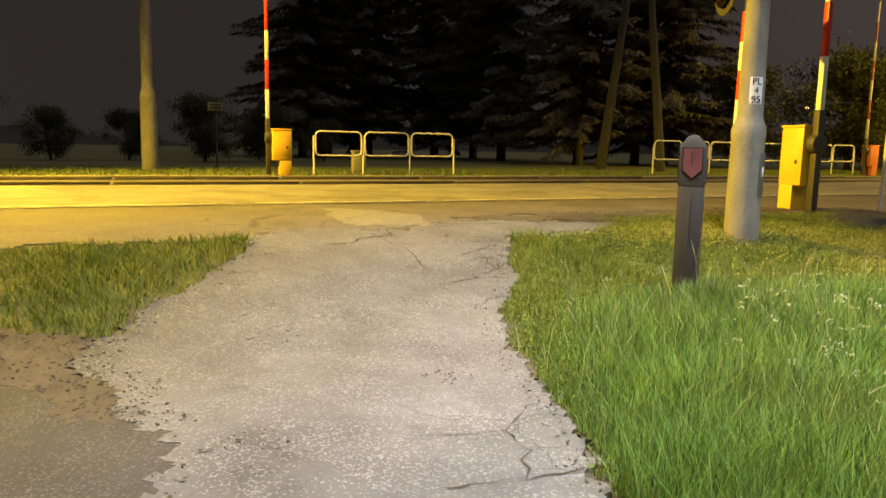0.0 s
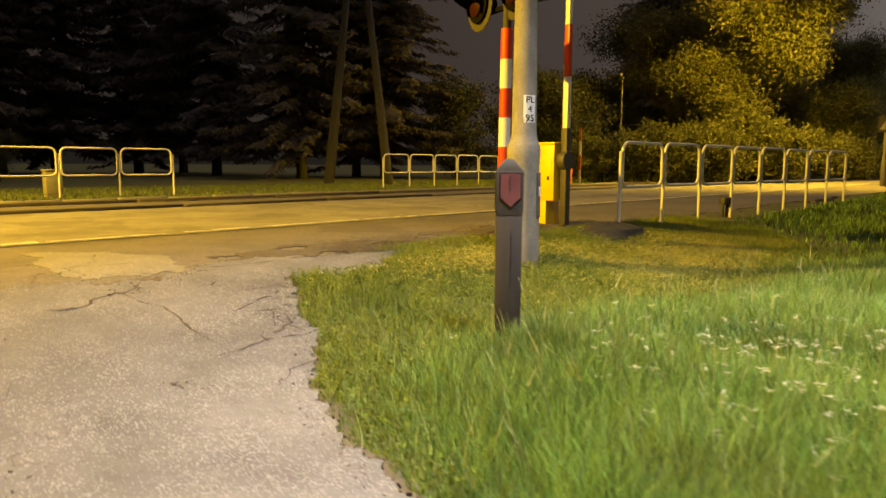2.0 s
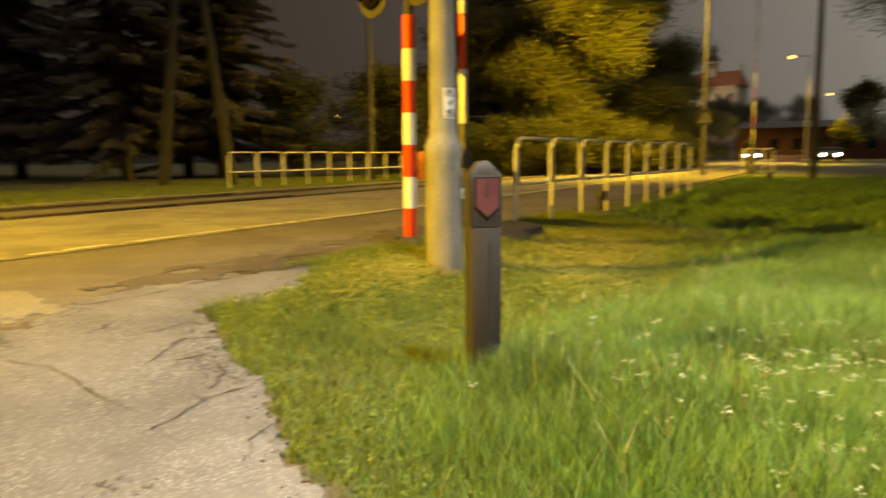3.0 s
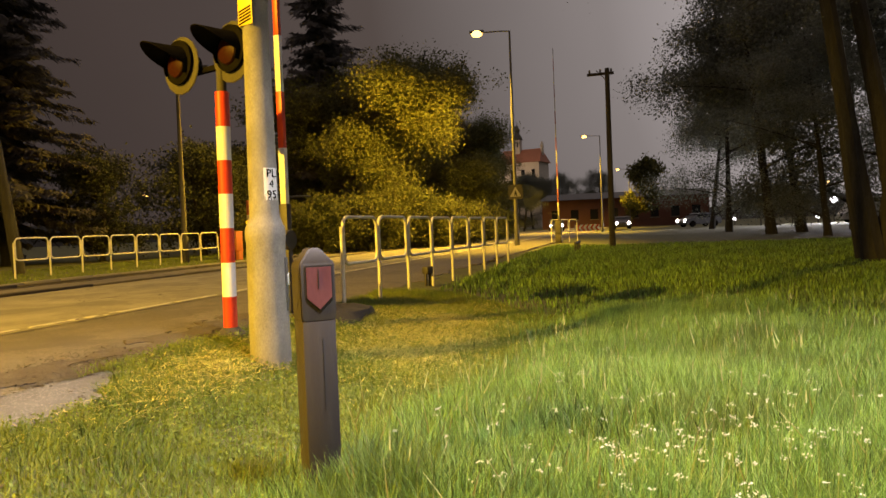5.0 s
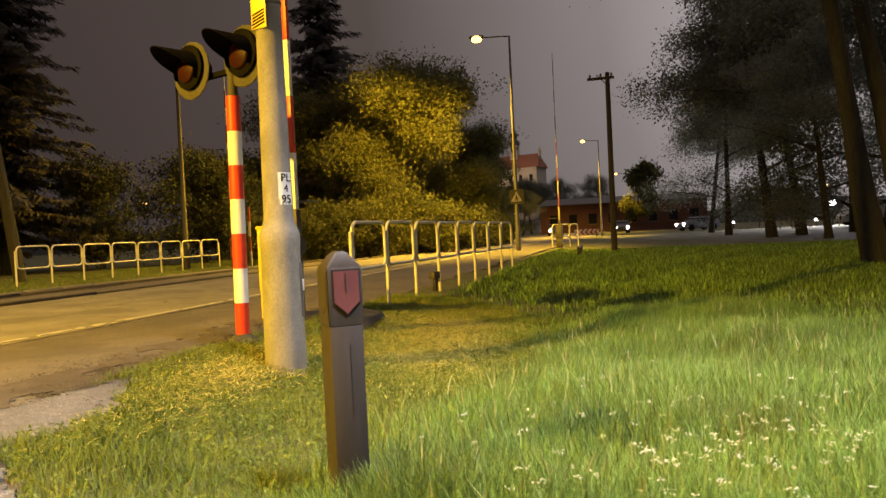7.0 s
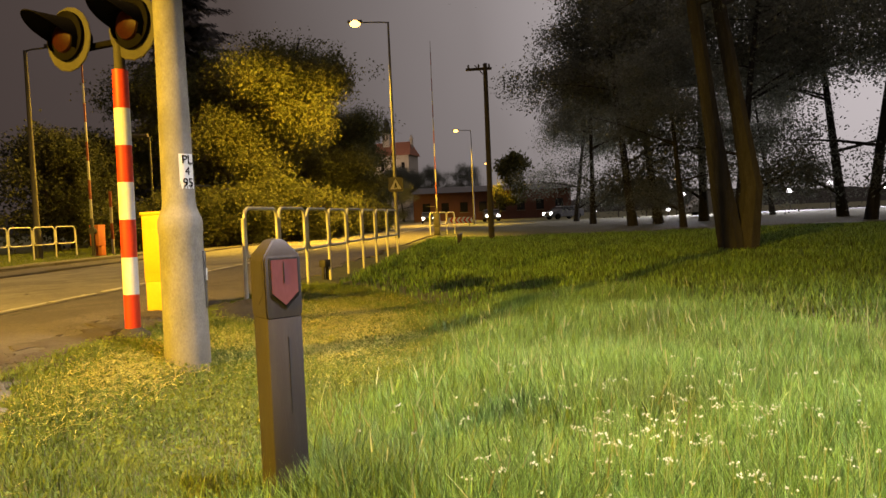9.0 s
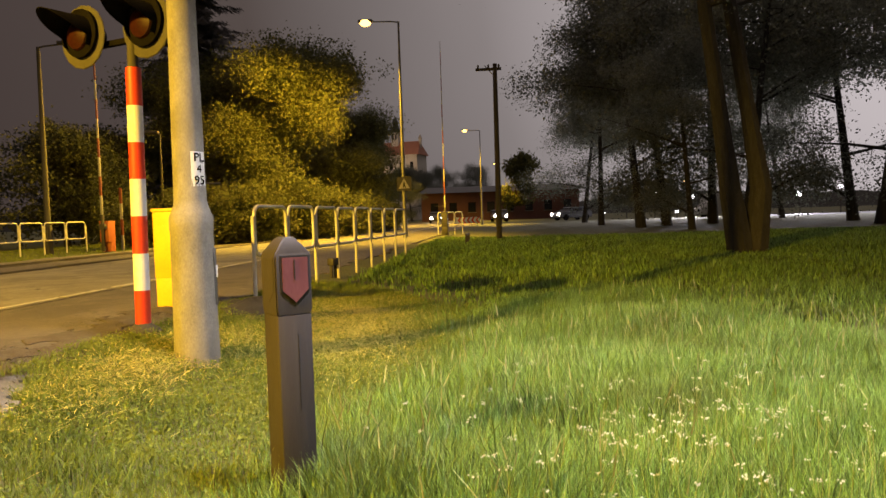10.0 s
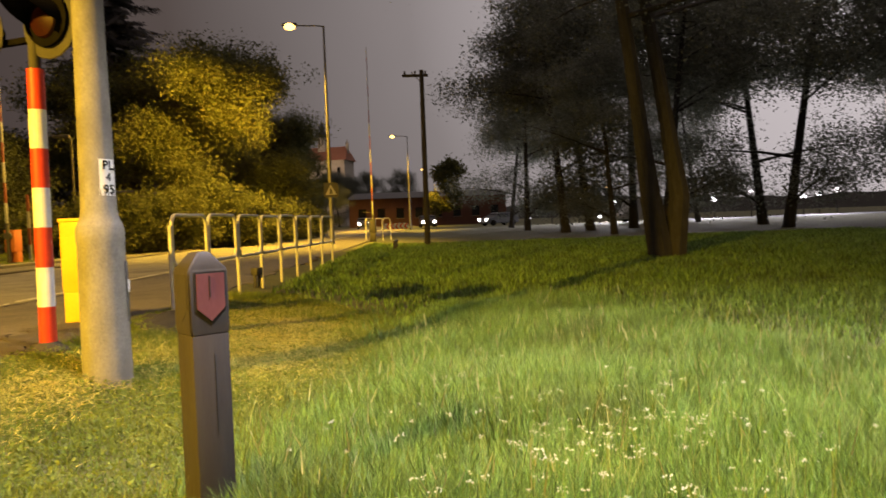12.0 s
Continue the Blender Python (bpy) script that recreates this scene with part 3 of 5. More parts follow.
def gutter_in(x, y):
    u, s = CA * x + SA * y, -SA * x + CA * y
    w = 0.10 + 0.05 * np.sin(0.9 * u) + 0.05 * np.sin(2.7 * u + 1)
    return (np.abs(s - 12.75) < w) | (np.abs(s - 14.6 - 0.1 * np.sin(0.4 * u)) < w + 0.12)


sheet("gutter", M_GUTTER, edge_steps((-60, 60, 0.2)), np.arange(12.4, 15.1, 0.045), 0.026, gutter_in, "dark dirt-filled gutters along the road edge", road_axes=True, category="gutter", jitter=0.03)


def line_in(x, y):
    u, s = CA * x + SA * y, -SA * x + CA * y
    worn = np.sin(2.3 * u) + np.sin(5.1 * u + 2) + np.sin(11.3 * u + 9 * s) + 0.8 * np.sin(23 * u - 31 * s)
    a = np.abs(s - 8.55 - 0.02 * np.sin(1.2 * u)) < 0.055
    return a & (worn > -1.0)


sheet("edge_line", M_LINE, edge_steps((-60, -15, 0.5), (-15, 25, 0.06), (25, 90, 0.5)), np.arange(8.4, 8.75, 0.03), 0.024, line_in, "worn pale line painted along the road edge", road_axes=True, category="road marking")
REPAIR = [(-3.35, 7.5), (-3.15, 7.15), (-2.78, 6.62), (-2.5, 6.36), (-2.2, 6.48), (-1.95, 6.7), (-2.1, 7.05), (-2.35, 7.35), (-2.85, 7.55)]
sheet("repair_patch", M_REPAIR, np.arange(-4.6, -1.5, 0.03), np.arange(6, 9, 0.03), 0.0135,
      lambda x, y: in_poly(x + wob(x, y, 1.2), y + wob(y, x, 1.2), REPAIR), "pale ragged concrete repair in the asphalt", category="pavement", jitter=0.02)

# kerb stones between the shoulder and the far verge
kerb = thing("kerb", RP(0, 15.4), "low worn concrete kerb stones along the far verge", "kerb", kind="structure")
kb = part("kerb_stone", bm_box(0.98, 0.14, 0.13, (0, 0, -0.07), 0.015), M_KERB, kerb)
kb.matrix_local = Matrix.Translation((-25, 0, 0))
for i in range(-24, 44):
    k_ = new("kerb_stone", kb.data); k_.parent = kerb
    k_.matrix_local = pose(i, random.uniform(-0.01, 0.01), random.uniform(-0.012, 0.008), 0, 0, random.uniform(-0.4, 0.4))


# two low dark strips that stand a hand's width proud along the far side of the road
for s_, h_ in ((12.75, 0.065), (14.55, 0.075)):
    strip = thing("low_kerb", RP(0, s_), "low dark worn kerb strip along the road", "kerb", "dark kerb strips", "structure")
    kb = part("kerb_piece", bm_box(2.96, 0.16, h_ + 0.04, (0, 0, -0.04), 0.02), M_GUTTER, strip)
    kb.matrix_local = Matrix.Translation((-40, 0, 0))
    for i in range(1, 34):
        k_ = new("kerb_piece", kb.data); k_.parent = strip
        k_.matrix_local = pose(-40 + 3 * i, random.uniform(-0.02, 0.02), random.uniform(-0.02, 0.008), 0, random.uniform(-0.25, 0.25), random.uniform(-0.3, 0.3))


# main cracks of the path: thin strips of dirt
def crack(points, width):
    rng = random.Random(len(points) * 7 + int(points[0][0] * 100))
    dense = []
    for (x1, y1), (x2, y2) in zip(points, points[1:]):
        k = max(2, int(math.hypot(x2 - x1, y2 - y1) / 0.06))
        for i in range(k):
            f = i / k
            dense.append((x1 + (x2 - x1) * f + rng.uniform(-0.018, 0.018), y1 + (y2 - y1) * f + rng.uniform(-0.018, 0.018)))
    dense.append(points[-1])
    V, F = [], []
    for i, (x, y) in enumerate(dense):
        a, b = dense[max(0, i - 1)], dense[min(len(dense) - 1, i + 1)]
        d = Vector((b[0] - a[0], b[1] - a[1])).normalized()
        w = 0.66 * width * rng.choice((0.15, 0.4, 0.7, 1.0, 1.5)) * (0.4 if i in (0, len(dense) - 1) else 1)
        for sgn in (-1, 1):
            px, py = x - d.y * w * sgn, y + d.x * w * sgn
            V.append((px, py, gz(px, py) + 0.0212))
        if i:
            F.append((2 * i - 2, 2 * i - 1, 2 * i + 1, 2 * i))
    ob = mesh_np("crack", V, F, M_CRACK)
    tagged(ob, "dirt-filled crack in the pale asphalt footpath", "crack", "cracks in the path", "structure")


# ---- white-tube guard rails ----
def guard_rail(name, m, count, pitch, label):
    rail = thing(name, m, label, "guard rail", "guard rails of the crossing")
    post = bm_tube([(0, 0, -0.3), (0, 0, 0.93)], 0.024, 10)
    post_me = None
    for i in range(count):
        if post_me is None:
            p = part("post", post, M_GALV, rail); post_me = p.data
        else:
            p = new("post", post_me); p.parent = rail
        p.matrix_local = pose(i * pitch, 0, 0, random.uniform(-0.6, 0.6), random.uniform(-0.6, 0.6), 0)
    hoop_me = None
    for i in range(count - 1):
        if hoop_me is None:
            pts = [(x, 0, z) for x, z in round_rect(0.045, pitch - 0.045, 0.47, 1.05, 0.12, 6)]
            h = part("hoop", bm_tube(pts, 0.022, 10, True), M_GALV, rail); hoop_me = h.data
        else:
            h = new("hoop", hoop_me); h.parent = rail
        h.matrix_local = pose(i * pitch, random.uniform(-0.008, 0.008), random.uniform(-0.006, 0.006), 0, 0, 0)
    return rail


br_a, br_b = Vector((2.53, 10.60, 0)), Vector((9.28, 16.18, 0))
br_turn = math.degrees(math.atan2(br_b.y - br_a.y, br_b.x - br_a.x))
guard_rail("guard_rail", pose(br_a.x, br_a.y, 0.0, 0, 0, br_turn), 9, (br_b - br_a).length / 8, "white-painted tubular guard rail with rounded hoops on grass beside the road")
guard_rail("guard_rail", RP(15.85, 18.05), 9, 1.165, "worn tubular guard rail along the far verge by dark trees")
guard_rail("guard_rail", RP(4.89, 17.36), 4, 1.245, "short three-hoop tubular guard rail across the road")
guard_rail("guard_rail", RP(34.6, 6.3, 0, -22), 4, 0.9, "distant tubular guard rail by the upright boom")


# ---- concrete pole with label ----
def concrete_pole():
    x, y = 0.805, 8.16
    g = gz(x, y)
    ob = thing("concrete_pole", pose(x, y, gz(x, y), 0, 0, 0), "grey concrete utility pole with a thick collared foot in straw", "pole")
    part("shaft", bm_lathe([(0.150, 0.92 - g), (0.136, 0.96 - g), (0.122, 1.0 - g), (0.116, 1.04 - g), (0.102, 2.4), (0.085, 9.0)], 28), M_CONC, ob)
    part("foot", bm_lathe([(0.166, -0.3), (0.162, 0.0), (0.152, 0.80 - g), (0.157, 0.83 - g), (0.157, 0.90 - g), (0.149, 0.935 - g)], 28), M_CONC, ob, "stained concrete foot with a collar")
    # fuse door on the foot
    a = Matrix.Rotation(radians(-30), 4, "Z")
    door = part("hatch", bm_box(0.012, 0.09, 0.42, (0.154, 0, 0.26 - g), 0.003), M_STEEL, ob, "narrow grey steel hatch")
    door.matrix_local = a
    lt = part("latch", bm_box(0.012, 0.022, 0.09, (0.164, 0, 0.46 - g), 0.003), M_STICK, door)
    # curved white label
    st = Matrix.Rotation(radians(-74), 4, "Z")
    bm = bmesh.new()
    rows_ = []
    for k in range(9):
        ang = radians(-31 + 62 * k / 8)
        rows_.append([bm.verts.new((0.1145 * math.cos(ang), 0.1145 * math.sin(ang), zz)) for zz in (1.133 - g, 1.384 - g)])
    for p_, q_ in zip(rows_, rows_[1:]):
        bm.faces.new((p_[0], q_[0], q_[1], p_[1]))
    lab = part("label", bm, M_STICK, ob, "white label plate with black characters")
    lab.matrix_local = st
    for words, zz, size in (("PL", 1.340 - g, 0.088), ("4", 1.258 - g, 0.082), ("95", 1.175 - g, 0.088)):
        t_ = text_part("lettering", words, size, st @ Matrix.Translation((0.1145, 0, zz)) @ Euler((radians(90), 0, radians(90))).to_matrix().to_4x4(), M_BLACK, ob, 0.003)
    # yellow warning plate higher up
    ys = Matrix.Rotation(radians(-152), 4, "Z")
    pl = part("warning_plate", bm_box(0.004, 0.15, 0.42, (0.106, 0, 2.49 - g), 0.001), M_SIGNY, ob, "yellow warning plate with black bars")
    pl.matrix_local = ys
    for k in range(5):
        b_ = part("bar", bm_box(0.003, 0.13, 0.012, (0.1095, 0, 2.51 - g + 0.024 * k), 0, Matrix.Rotation(radians(14), 4, "X")), M_BLACK, pl)
    part("bar", bm_box(0.003, 0.05, 0.10, (0.1095, 0.01, 2.73 - g), 0.001), M_BLACK, pl)
    part("strap", bm_lathe([(0.100, 2.86), (0.106, 2.865), (0.106, 2.885), (0.100, 2.89)], 24), M_STEEL, ob)
    return ob


concrete_pole()


# ---- brown bollard with a red shield ----
def bollard():
    x, y = 0.30, 5.90
    ob = thing("bollard", pose(x, y, gz(x, y), 0, 0, -7), "dark brown wooden marker post with a faded red shield panel", "marker post")
    W, D = 0.170, 0.170
    h = 0.79 - gz(x, y)
    bm = bm_box(W * 0.94, D * 0.985, h - 0.345 + 0.2, (0, 0, -0.2), 0.006)
    part("shaft", bm, M_BROWN, ob)
    head = bmesh.new()
    a, b = W / 2, D / 2
    z0, z1, z2 = h - 0.315, h - 0.075, h
    lo = [head.verts.new((sx * a * 0.935, sy * b * 0.98, h - 0.35)) for sx, sy in ((-1, -1), (1, -1), (1, 1), (-1, 1))]
    mid = [head.verts.new((sx * a, sy * b, z0)) for sx, sy in ((-1, -1), (1, -1), (1, 1), (-1, 1))]
    top = [head.verts.new((sx * a, sy * b, z1)) for sx, sy in ((-1, -1), (1, -1), (1, 1), (-1, 1))]
    cap = [head.verts.new((sx * a * 0.28, sy * b * 0.6, z2)) for sx, sy in ((-1, -1), (1, -1), (1, 1), (-1, 1))]
    for p_, q_ in ((lo, mid), (mid, top), (top, cap)):
        for i in range(4):
            head.faces.new((p_[i], p_[(i + 1) % 4], q_[(i + 1) % 4], q_[i]))
    head.faces.new(lo[::-1]); head.faces.new(cap)
    bmesh.ops.bevel(head, geom=list(head.edges), offset=0.006, segments=2, affect="EDGES")
    part("head", head, M_BROWN, ob)
    sw, zt, zb, tip = 0.060, h - 0.09, h - 0.235, h - 0.29
    outline = [(-sw - 0.008, zt + 0.008), (-sw - 0.008, zb - 0.004), (0, tip - 0.012), (sw + 0.008, zb - 0.004), (sw + 0.008, zt + 0.008)]
    part("shield_rim", bm_plate(outline[::-1], 0.004, Matrix.Translation((0.006, -b - 0.003, 0))), M_BLACKLINE, ob, "black outline of the shield")
    outline = [(-sw, zt), (-sw, zb), (0, tip), (sw, zb), (sw, zt)]
    sh = part("shield", bm_plate(outline[::-1], 0.004, Matrix.Translation((0.006, -b - 0.006, 0))), M_SHIELD, ob, "faded red shield panel")
    part("seam", bm_box(0.004, 0.003, 0.09, (0.002, -b - 0.0075, zt - 0.1)), M_BLACKLINE, sh)
    for ang, off in ((90, 0), (-90, 0)):
        s2 = part("side_panel", bm_plate([(x_ * 1.05, z_) for x_, z_ in outline][::-1], 0.003, Matrix.Rotation(radians(ang), 4, "Z") @ Matrix.Translation((0, -a - 0.002, 0))), M_BROWN, ob, "raised brown side panel")
    for dx, z_, l_ in ((0.012, 0.42, 0.34),):
        part("grain_split", bm_box(0.0035, 0.002, l_, (dx, -b * 0.985 - 0.0006, z_)), M_BLACKLINE, ob)
    return ob


bollard()


# ---- crossing signal with two hooded lamps ----
def signal():
    x, y = 0.77, 9.18
    z = gz(x, y)
    ob = thing("crossing_signal", pose(x, y, z, 0.0, 0.6, 0), "red and white banded signal post with two hooded unlit lamps", "signal")
    top = 2.175 - z
    bands = [0.02 - z, 0.316 - z, 0.626 - z, 0.94 - z, 1.25 - z, 1.555 - z, 1.86 - z, top]
    for i, (a, b) in enumerate(zip(bands, bands[1:])):
        part("band", bm_lathe([(0.063, a), (0.063, b)], 20), (M_RED, M_WHITE)[i % 2], ob, ("red painted band", "white painted band")[i % 2])
    part("foot", bm_lathe([(0.17, -0.15), (0.155, 0.02), (0.10, 0.05), (0.07, 0.08)], 12), M_CRACK, ob, "dirt-caked concrete foot")
    part("neck", bm_lathe([(0.045, top), (0.045, top + 0.30)], 12), M_DISC, ob)
    f = Matrix.Translation((0, 0, top + 0.33)) @ Matrix.Rotation(radians(SIGNAL_TURN), 4, "Z")
    bar = part("crossbar", bm_box(0.80, 0.05, 0.05, (-0.2, 0.06, -0.10), 0.006), M_BLACK, ob)
    bar.matrix_local = f
    for sx in (-1, 1):
        g = f @ Matrix.Translation((0.385 * sx - 0.20, 0, 0))
        disc = part("signal_board", bm_lathe([(0.268, 0.0), (0.275, 0.006), (0.275, 0.012), (0.268, 0.018)], 16, rot=Matrix.Rotation(radians(90), 4, "X")), M_DISC, ob, "round grey backing board")
        disc.matrix_local = g
        body = part("lamp_housing", bm_lathe([(0.09, -0.16), (0.14, -0.05), (0.18, 0.0), (0.208, 0.022), (0.208, 0.05), (0.17, 0.058), (0.02, 0.058)], 28, at=(0, 0, 0.026), rot=Matrix.Rotation(radians(90), 4, "X")), M_BLACK, disc)
        lens = part("lens", bm_lathe([(0.125, 0.062), (0.115, 0.082), (0.065, 0.10), (0.01, 0.106)], 24, rot=Matrix.Rotation(radians(90), 4, "X")), M_LENS, disc, "unlit dull red lens")
        hood = bmesh.new()
        prev = None
        for k in range(25):
            a = radians(-35 + 250 * k / 24)
            reach = 0.10 + 0.31 * max(0, math.sin(a)) ** 0.7 if math.sin(a) > 0 else 0.10
            now = [hood.verts.new((r * math.cos(a), -y_, r * math.sin(a))) for r, y_ in ((0.178, 0.0), (0.160, reach), (0.153, reach), (0.17, 0.0))]
            if prev:
                for q in range(4):
                    hood.faces.new((prev[q], prev[(q + 1) % 4], now[(q + 1) % 4], now[q]))
            else:
                hood.faces.new(now)
            prev = now
        hood.faces.new(prev[::-1])
        part("hood", hood, M_BLACK, disc, "black sun hood")
    return ob


signal()


# ---- level-crossing boom machines with upright booms ----
def boom_gate(m, label, box_mat, length=6.5, lean=0.0, box_h=1.02, mirrored=1, box=(0.42, 0.30), paints=(M_WHITE, M_RED)):
    ob = thing("boom_gate", m, label, "boom gate", "boom gates of the crossing")
    sx, sy = box
    part("foot_plate", bm_box(sx * 0.7, sy * 1.1, 0.10, (0, 0, -0.06), 0.01), M_DARKSTEEL, ob)
    cab = part("cabinet", bm_box(sx, sy, box_h - 0.36, (0, 0, 0.36), 0.018), box_mat, ob)
    part("pedestal", bm_box(sx * 0.62, sy * 0.94, 0.40, (-mirrored * sx * 0.17, 0, 0.0), 0.012), box_mat, ob)
    part("lid", bm_box(sx * 1.06, sy * 1.06, 0.035, (0, 0, box_h - 0.005), 0.01), box_mat, ob)
    part("door_seam", bm_box(sx * 0.78, 0.004, 0.45, (0, -sy / 2 - 0.001, 0.46), 0.001), box_mat, cab)
    part("lock", bm_box(0.04, 0.012, 0.05, (sx * 0.25, -sy / 2 - 0.004, 0.62), 0.004), M_DARKSTEEL, cab)
    arm = thing("boom", Matrix(), "", "")
    for key in ("label", "category"):
        if key in arm:
            del arm[key]
    arm.parent = ob
    arm.matrix_local = Matrix.Translation((mirrored * (sx / 2 + 0.07), 0, 0)) @ Matrix.Rotation(radians(lean), 4, "Y")
    part("counter_bar", bm_box(0.10, 0.09, 1.2, (0, 0, 0.06), 0.012), M_DARKSTEEL, arm)
    part("hub", bm_lathe([(0.11, -0.06), (0.12, -0.04), (0.12, 0.04), (0.11, 0.06)], 18, at=(0, 0, 0.86), rot=Matrix.Rotation(radians(90), 4, "Y")), M_DARKSTEEL, arm)
    part("stay_rod", bm_tube([(0, 0.03, 1.34), (0, 0.50, 1.36)], 0.010, 8), M_DARKSTEEL, arm)
    z, i = 1.26, 0
    while z < length:
        h = min(0.62, length - z)
        part("boom_band", bm_box(0.085 - 0.006 * z, 0.07 - 0.005 * z, h, (0, 0, z), 0.006), paints[i % 2], arm)
        z, i = z + h, i + 1
    return ob


boom_gate(pose(1.58, 10.47, gz(1.58, 10.47) - 0.05, 0, 0, -55), "yellow boom-gate machine with its red and white boom raised", M_YELLOW, 6.5, box=(0.36, 0.27), box_h=1.06)
boom_gate(RP(3.87, 16.2, 0, 0), "yellow boom-gate machine with raised boom across the road", M_YELLOW, 6.5, mirrored=-1)
boom_gate(RP(23.4, 16.2, 0, 180), "rusty red boom-gate machine with raised boom by the far guard rail", M_BOXRED, 7.0, mirrored=1, paints=(M_WHITEOLD, M_REDOLD))
boom_gate(RP(34.9, 6.0, 0, 0), "distant boom-gate machine with its long boom raised", M_DARKSTEEL, 9.2, paints=(M_WHITEOLD, M_REDOLD))


def low_post():
    ob = thing("marker_pole", RP(24.65, 16.4), "thin red and white banded pole by the far gate", "pole")
    for i in range(4):
        part("band", bm_lathe([(0.05, i * 0.55), (0.05, i * 0.55 + 0.55)], 12), (M_WHITEOLD, M_REDOLD)[i % 2], ob)


low_post()


# low, uneven, near-black mound beside the first rail post
def low_mound():
    x, y = 2.2, 10.05
    ob = bmesh.new()
    nr = np.random.default_rng(5)
    rings = []
    for k, (r, z) in enumerate(((0.52, -0.05), (0.40, 0.07), (0.2, 0.125), (0.08, 0.135))):
        rings.append([ob.verts.new((r * 1.25 * math.cos(a) * nr.uniform(0.8, 1.15), r * 0.75 * math.sin(a) * nr.uniform(0.8, 1.15), z * nr.uniform(0.7, 1.2))) for a in np.linspace(0, 2 * math.pi, 14)[:-1]])
    for p_, q_ in zip(rings, rings[1:]):
        for i in range(13):
            ob.faces.new((p_[i], p_[(i + 1) % 13], q_[(i + 1) % 13], q_[i]))
    ob.faces.new(rings[-1])
    heap = part("mound", ob, M_HEAP)
    heap.matrix_world = pose(x, y, gz(x, y), 0, 0, 35)
    tagged(heap, "low uneven black mound by the guard rail", "mound")


low_mound()


def small_device():
    x, y = R(12.3, 5.9)[:2]
    ob = thing("track_device", pose(x, y, gz(x, y), 0, 0, 20), "small dark steel box on two legs in the grass", "junction box")
    part("box", bm_box(0.16, 0.12, 0.12, (0, 0, 0.20), 0.015), M_DARKSTEEL, ob)
    for sx in (-1, 1):
        part("leg", bm_box(0.038, 0.038, 0.30, (0.052 * sx, 0, -0.09), 0.006), M_DARKSTEEL, ob)


small_device()


def box_cabinet():
    ob = thing("utility_cabinet", RP(6.25, 18.1), "small pale grey utility cabinet behind the guard rail", "cabinet")
    part("body", bm_box(0.34, 0.22, 0.5, (0, 0, 0.06), 0.012), M_KERB, ob)
    part("roof", bm_box(0.38, 0.26, 0.04, (0, 0, 0.555), 0.01), M_KERB, ob)
    part("plinth", bm_box(0.30, 0.2, 0.12, (0, 0, -0.05)), M_KERB, ob)


box_cabinet()


# ---- lamp posts ----
def street_lamp(m, height, arm, lit, label, base_r=0.085, top_r=0.04, mat=M_STEEL, head_mat=M_BULB, foot=False):
    ob = thing("street_lamp", m, label, "street lamp", "street lamps")
    prof = [(base_r * 1.5, -0.1), (base_r * 1.5, 1.15), (base_r, 1.35), (top_r, height)] if foot else [(base_r * 1.25, -0.1), (base_r * 1.25, 0.9), (base_r, 0.96), (top_r, height)]
    part("post", bm_lathe(prof, 16), mat, ob)
    part("arm", bm_tube([(0, 0, height - 0.02), (0, arm * 0.25, height + 0.02), (0, arm, height + 0.06)], 0.03, 8), mat, ob)
    hd = part("lamp_head", bm_box(0.20, 0.62, 0.13, (0, arm + 0.1 * (1 if arm > 0 else -1), height + 0.03), 0.04), mat, ob)
    if lit:
        bm = bmesh.new()
        bmesh.ops.create_uvsphere(bm, u_segments=16, v_segments=10, radius=0.5, matrix=Matrix.Translation((0, arm + 0.1 * (1 if arm > 0 else -1), height + 0.02)) @ Matrix.Diagonal((0.34, 0.48, 0.30, 1)))
        part("bulb_bowl", bm, head_mat, hd, "glowing sodium lamp bowl")
    return ob


street_lamp(RP(30.85, 7.35), 9.05, 1.30, True, "tall steel street lamp glowing orange beside the road")
street_lamp(RP(70.1, 5.35), 9.05, 1.35, True, "tall steel street lamp glowing orange further along the road")
street_lamp(RP(106.0, 2.85), 8.3, 1.45, True, "far steel street lamp glowing orange by a lit tree")
far_pole = thing("concrete_pole", RP(1.33, 20.5), "concrete utility pole on the grass verge across the road", "pole")
part("shaft", bm_lathe([(0.20, 1.9), (0.16, 2.05), (0.145, 2.2), (0.11, 9.0)], 20), M_CONC, far_pole)
part("foot", bm_lathe([(0.225, -0.2), (0.215, 0.2), (0.20, 1.9)], 20), M_CONC, far_pole)
street_lamp(RP(23.3, 18.2), 6.8, -0.9, False, "unlit grey lamp post behind the far guard rail", 0.10, 0.06, M_DARKSTEEL)
street_lamp(RP(28.0, 16.55), 4.4, 0.25, False, "thin dark lamp post beside the trees", 0.05, 0.035, M_DARKSTEEL)


def crossing_sign():
    ob = thing("pedestrian_sign", RP(30.6, 7.3, 2.27, 0), "square pedestrian crossing sign on the lamp post", "road sign")
    m = Matrix.Rotation(radians(-90), 4, "Z")
    pl = part("plate", bm_plate([(x, z) for x, z in round_rect(-0.30, 0.30, -0.30, 0.30, 0.04)][::-1], 0.012), M_DARKSTEEL, ob, "dark blue-grey square plate")
    tri = part("triangle", bm_plate([(-0.24, -0.2), (0.24, -0.2), (0, 0.23)], 0.006, Matrix.Translation((0, -0.007, 0))), M_WHITEOLD, ob, "white triangle")
    fig = part("symbol", bm_plate([(-0.06, -0.17), (-0.02, -0.17), (0.0, -0.08), (0.03, -0.17), (0.07, -0.17), (0.03, 0.02), (0.0, 0.09), (-0.03, 0.02)], 0.004, Matrix.Translation((0, -0.012, 0))), M_BLACKLINE, tri)
    for o in (pl, tri):
        o.matrix_local = m
    part("clamp", bm_box(0.12, 0.03, 0.05, (0.06, 0, -0.02)), M_STEEL, ob)


